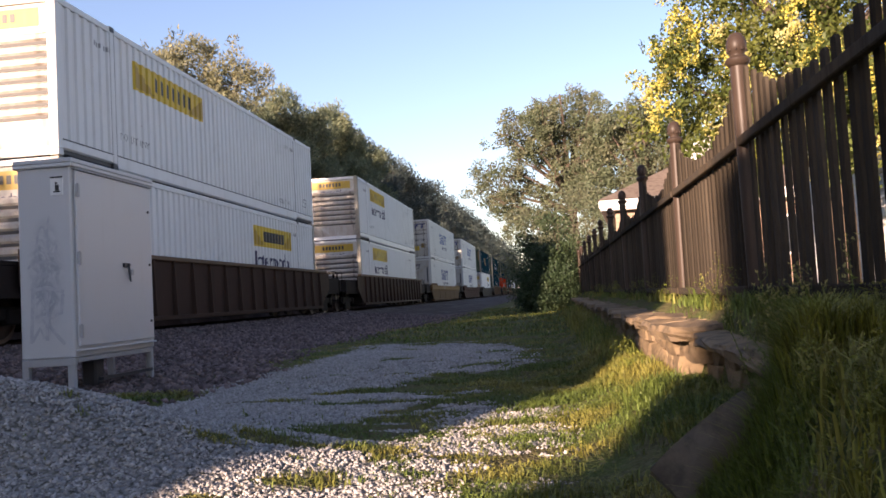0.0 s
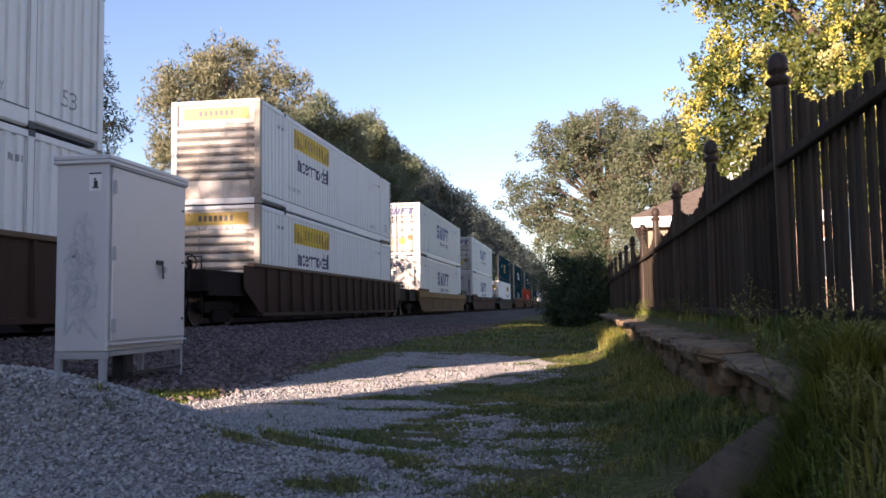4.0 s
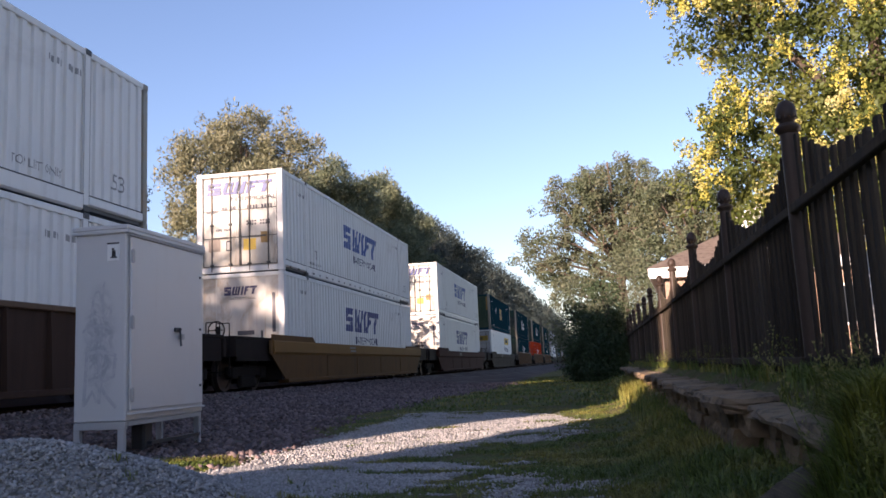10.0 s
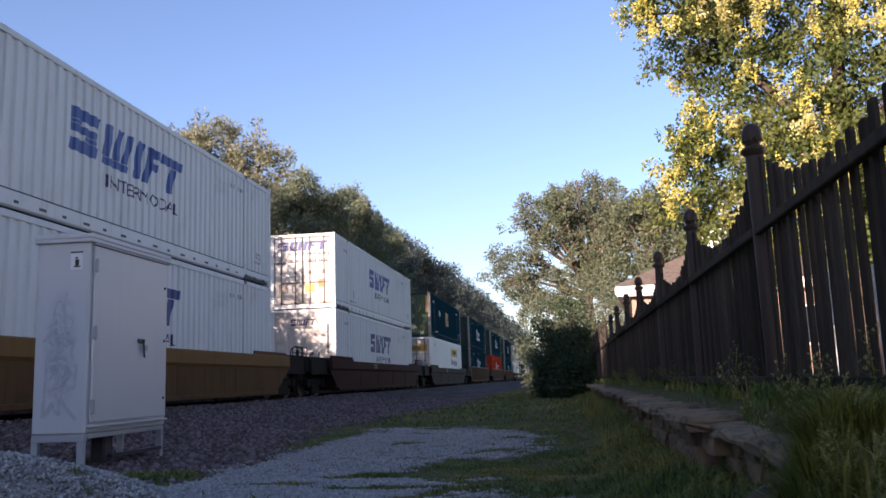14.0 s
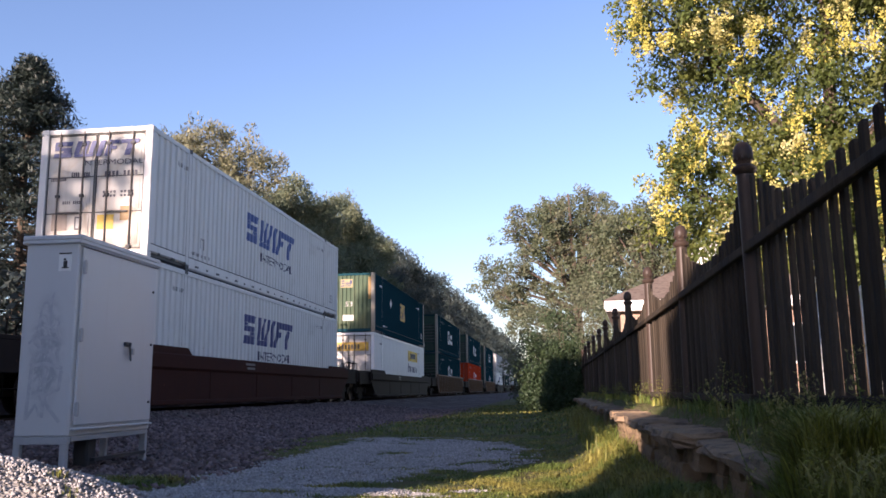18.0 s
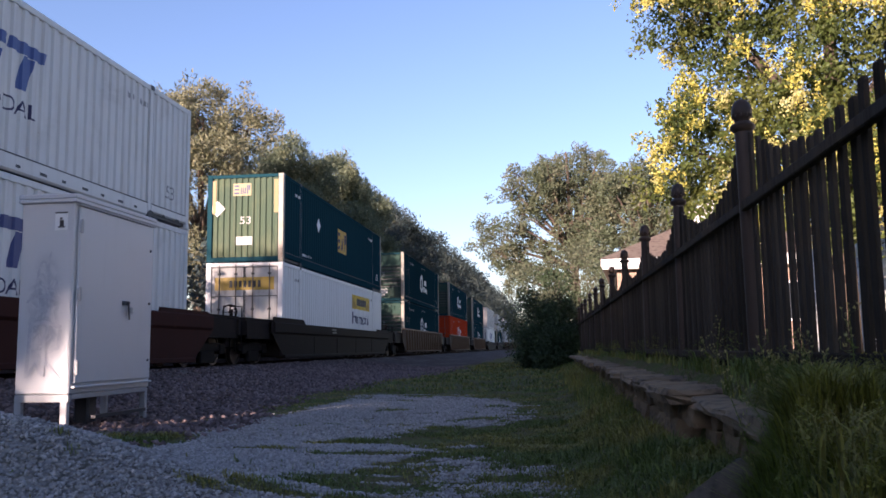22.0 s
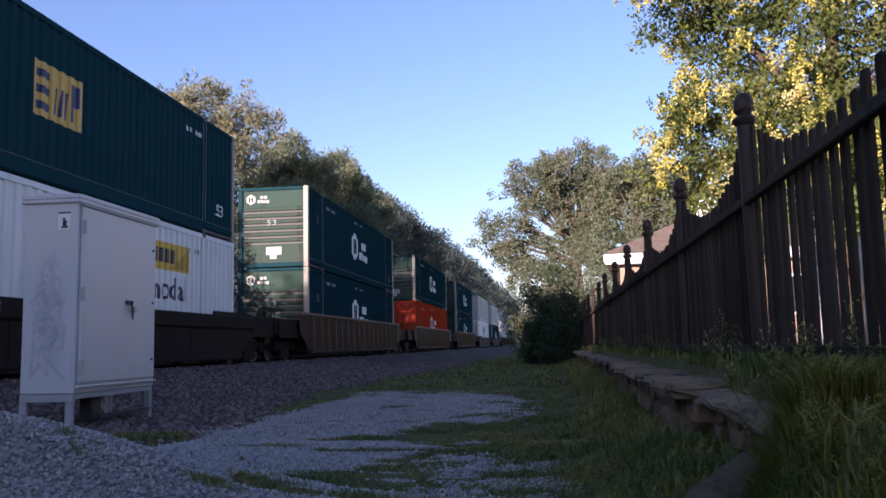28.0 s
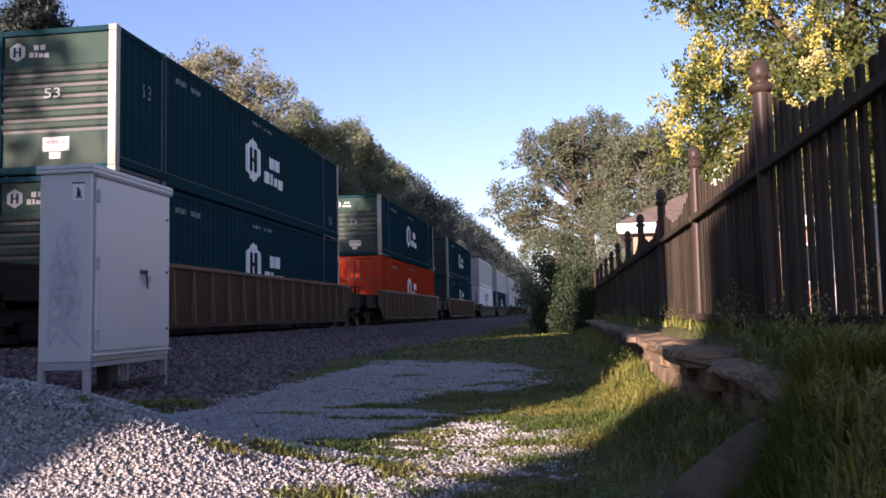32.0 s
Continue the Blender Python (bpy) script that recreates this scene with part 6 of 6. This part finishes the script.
def build_grass():
    bare = lambda x, y: (1 - path_gravel(x, y)) * (1 - track_ballast(x, y)) * smooth(-0.35, 0.25, ragged(x, y, 2.1) + 0.25 * smooth(-0.6, 0.2, x))
    x, y = spread(90000, -2.3, 0.85, 2.2, 8.5, lambda x, y: bare(x, y) * np.where(x > -0.2, 1.0, 0.8))
    blades("grass", x, y, (0.042 + 0.045 * np.clip(x + 0.3, 0, 1)) * (1 + 0.55 * lattice(x, y, 4.0)), GRASS_MAT, "short uneven green and straw-coloured grass beside the path", 1, 1.3, 0.0024)
    x, y = spread(52000, -4.4, 0.9, 5.8, 15, lambda x, y: bare(x, y) ** 1.5 * 0.8)
    blades("grass", x, y, 0.045 * np.ones(len(x)), GRASS_MAT, "short grass between gravel patches", 2, 1.3, 0.0026)
    x, y = spread(26000, -4.2, 1.0, 14, 42, lambda x, y: bare(x, y) * np.clip(1.2 - y / 50, 0.2, 1))
    blades("grass", x, y, 0.09 * np.ones(len(x)), GRASS_MAT, "rough grass along the far path", 3, 1.2, 0.005)
    x, y = spread(120000, 0.26, 1.3, 1.3, 4.2, lambda x, y: smooth(0.135, 0.19, x / y) * np.clip(0.55 + 1.2 * ragged(x, y, 5.0), 0.05, 1))
    blades("tall_grass", x, y, (0.035 + 0.04 * smooth(0.20, 0.29, x / y)) * (1 + 0.5 * lattice(x, y, 7.0)), WEED_MAT, "tall unmown grass thick at the foot of the fence", 8, 1.2, 0.0021)
    rng = np.random.default_rng(54)
    x, y = spread(11000, -1.6, 0.74, 2.4, 7.5, lambda x, y: bare(x, y) * np.clip(0.35 + 1.3 * ragged(x, y, 3.0), 0, 1) * smooth(-1.4, 0.2, x))
    z = height(x, y) + rng.uniform(0.0, 0.05, len(x))
    solid("ground_cover", leaves_mesh("ground_cover", np.stack([x, y, z], -1), 9, 0.016, 0.0075, rng, -0.6, 0.4), GRASS_MAT, "low clover and small weeds in the grass", "weeds", "stuff")
    rng = np.random.default_rng(55)
    x, y = spread(14000, 0.3, 1.25, 1.4, 4.1, lambda x, y: smooth(0.195, 0.235, x / y) * np.clip(0.5 + 1.5 * ragged(x, y, 4.0), 0.1, 1))
    z = height(x, y) + rng.uniform(0.0, 0.11, len(x)) * (1 + 0.5 * lattice(x, y, 5.0))
    solid("ground_cover", leaves_mesh("ground_cover", np.stack([x, y, z], -1), 11, 0.016, 0.0062, rng, 0.0, 0.34), WEED_MAT, "small-leaved yellow-green weeds grown through the tall grass", "weeds", "stuff")
    x, y = spread(16000, 0.45, 1.35, 1.4, 7.2, lambda x, y: np.where(x > 0.6, 1, 0.5) * np.where((y > 4.8) & (x > 0.6), 0.05, 1))
    blades("tall_grass", x, y, 0.11 * np.ones(len(x)), GRASS_MAT, "tall unmown grass and weeds at the foot of the fence", 4, 0.9, 0.0032)
    x, y = spread(14000, 0.3, 0.72, 4.4, 22, lambda x, y: np.clip(0.45 + ragged(x, y, 1.8), 0.05, 1) * smooth(0.25, 0.6, x))
    blades("tall_grass", x, y, (0.11 + 0.11 * smooth(6.5, 9.0, y)) * (1 + 0.7 * lattice(x, y, 2.0)), GRASS_MAT, "grass tufts along the stone wall", 5, 0.9, 0.0026)
    x, y = spread(9000, 1.0, 1.5, 4.4, 24, lambda x, y: np.clip(0.4 + ragged(x, y, 1.2), 0.05, 1))
    blades("tall_grass", x, y, 0.12 * (1 + 0.6 * lattice(x, y, 2.0)), GRASS_MAT, "uncut grass under the fence on top of the wall", 9, 1.0, 0.003)
    rng = np.random.default_rng(56)
    x, y = spread(3200, 0.42, 1.08, 4.3, 20, lambda x, y: np.clip(0.1 + 2.2 * ragged(x, y, 1.5), 0.0, 1) * np.where((x > 0.62) & (x < 0.98), 0.06, 1) * np.where((y < 7.5) & (x > 0.6), 0.3, 1))
    z = np.where(x > 0.62, np.maximum(height(x, y), 0.5), height(x, y)) + rng.uniform(0.0, 0.24, len(x))
    solid("ground_cover", leaves_mesh("ground_cover", np.stack([x, y, z], -1), 14, 0.03, 0.010, rng, 0.0, 0.36), WEED_MAT, "leafy weeds grown over the stone wall", "weeds", "stuff")
    x, y = spread(900, -6, 0.2, 3, 9, lambda x, y: 0.6 * (wob(x, y, 1.9, 5.0) > 0.45))
    blades("grass", x, y, 0.07 * np.ones(len(x)), GRASS_MAT, "sparse grass tufts in gravel", 6, 1.2, 0.003)
    x, y = spread(4000, -4.6, -3.2, 6.6, 7.4, lambda x, y: 1.0 * (np.abs(y - 6.9 - 0.1 * x * 0) < 0.3))
    blades("grass", x, y, 0.07 * np.ones(len(x)), GRASS_MAT, "grass tuft at the cabinet's foot", 7, 1.3, 0.003)
    x, y = spread(7000, 0.25, 0.80, 2.1, 2.62, lambda x, y: smooth(0.27, 0.47, x))
    blades("tall_grass", x, y, 0.07 + 0.13 * smooth(0.35, 0.6, x), WEED_MAT, "grass grown up before the leaning slab", 10, 0.9, 0.0021)
    rng = np.random.default_rng(77)
    # tall stalks that lean out from the fence: foot, tip
    tall = [((0.78, 3.05), (0.53, 3.0, 0.735)), ((0.80, 3.05), (0.72, 3.0, 0.775)), ((0.90, 3.0), (0.84, 3.0, 0.79)), ((0.93, 2.9), (0.90, 2.9, 0.72)), ((1.0, 2.9), (0.99, 2.9, 0.88)), ((0.72, 3.1), (0.62, 3.1, 0.62)), ((0.98, 3.3), (0.93, 3.25, 0.80)),
            ((0.86, 3.2), (0.78, 3.15, 0.66)), ((1.02, 5.5), (0.96, 5.4, 0.80)), ((1.0, 5.1), (0.98, 5.05, 0.72)), ((1.02, 5.3), (1.05, 5.25, 0.90))]
    for i in range(48):
        if i < len(tall):
            (x0, y0), tip = tall[i]
        else:
            y0 = rng.uniform(2.3, 4.2)
            x0 = y0 * rng.uniform(0.24, 0.34)
        z0 = float(height(np.array(x0), np.array(y0))) - 0.02
        hgt = tip[2] - z0 if i < len(tall) else rng.uniform(0.07, 0.15)
        way = np.array([tip[0] - x0, tip[1] - y0]) if i < len(tall) else (rng.normal(0, 0.2, 2) + np.array([-0.12, 0])) * hgt
        w = thing("weed", "tall thin weed stalk with pale buds in front of the fence", "weed", "weeds along the fence", pose(x0, y0, z0))
        at = lambda u: np.array([way[0] * u ** 1.6, way[1] * u ** 1.6, u * hgt])
        cs, buds = [at(u) for u in np.linspace(0.1, 0.6, 8)], []
        stem = part("stem", Shape().sweep([at(u) for u in np.linspace(0, 1, 8)], np.linspace(0.0023, 0.0012, 8)), WEED_MAT, w)
        for u in np.linspace(0.45, 0.9, 5):
            side = np.array([rng.choice((-1, 1)) * rng.uniform(0.02, 0.05), rng.normal(0, 0.02), rng.uniform(0.03, 0.07)]) * (0.5 + hgt)
            part("twig", Shape().sweep([at(u), at(u) + side * (1, 1, 0.4), at(u) + side], (0.0013, 0.0012, 0.0008), 3), WEED_MAT, stem)
            buds += [at(u) + side * v for v in (0.6, 1.0)]
        buds += [at(u) for u in np.linspace(0.66, 1, 6)]
        tagged(part("foliage", leaves_mesh("foliage", cs, 4, 0.010, 0.013, rng, thin=0.3), WEED_MAT, w), kind="stuff")
        tagged(part("bud_spray", leaves_mesh("buds", buds, 4, 0.0035, 0.0085, rng, -1.2, 0.32), BUD_MAT, w, "pale straw-coloured buds"), kind="stuff")


build_trees()
build_grass()
build_wall()
build_houses()
build_fence()


def motions():
    times = [0.0, 1.0, 2.0] + [float(t) for t in range(4, 33, 2)]
    for ob, along, z in TRAIN:
        walk(ob, [(t, pose(TRACK_X, along - gone(t), z)) for t in times])
    steps = [i * 32.0 / 240 for i in range(241)]
    turn = [math.degrees((gone(t) - gone(0.0)) / 0.425) for t in steps]
    for ws in WHEELSETS:
        p = ws.location.copy()
        walk(ws, [(t, pose(p.x, p.y, p.z, a)) for t, a in zip(steps, turn)])


motions()
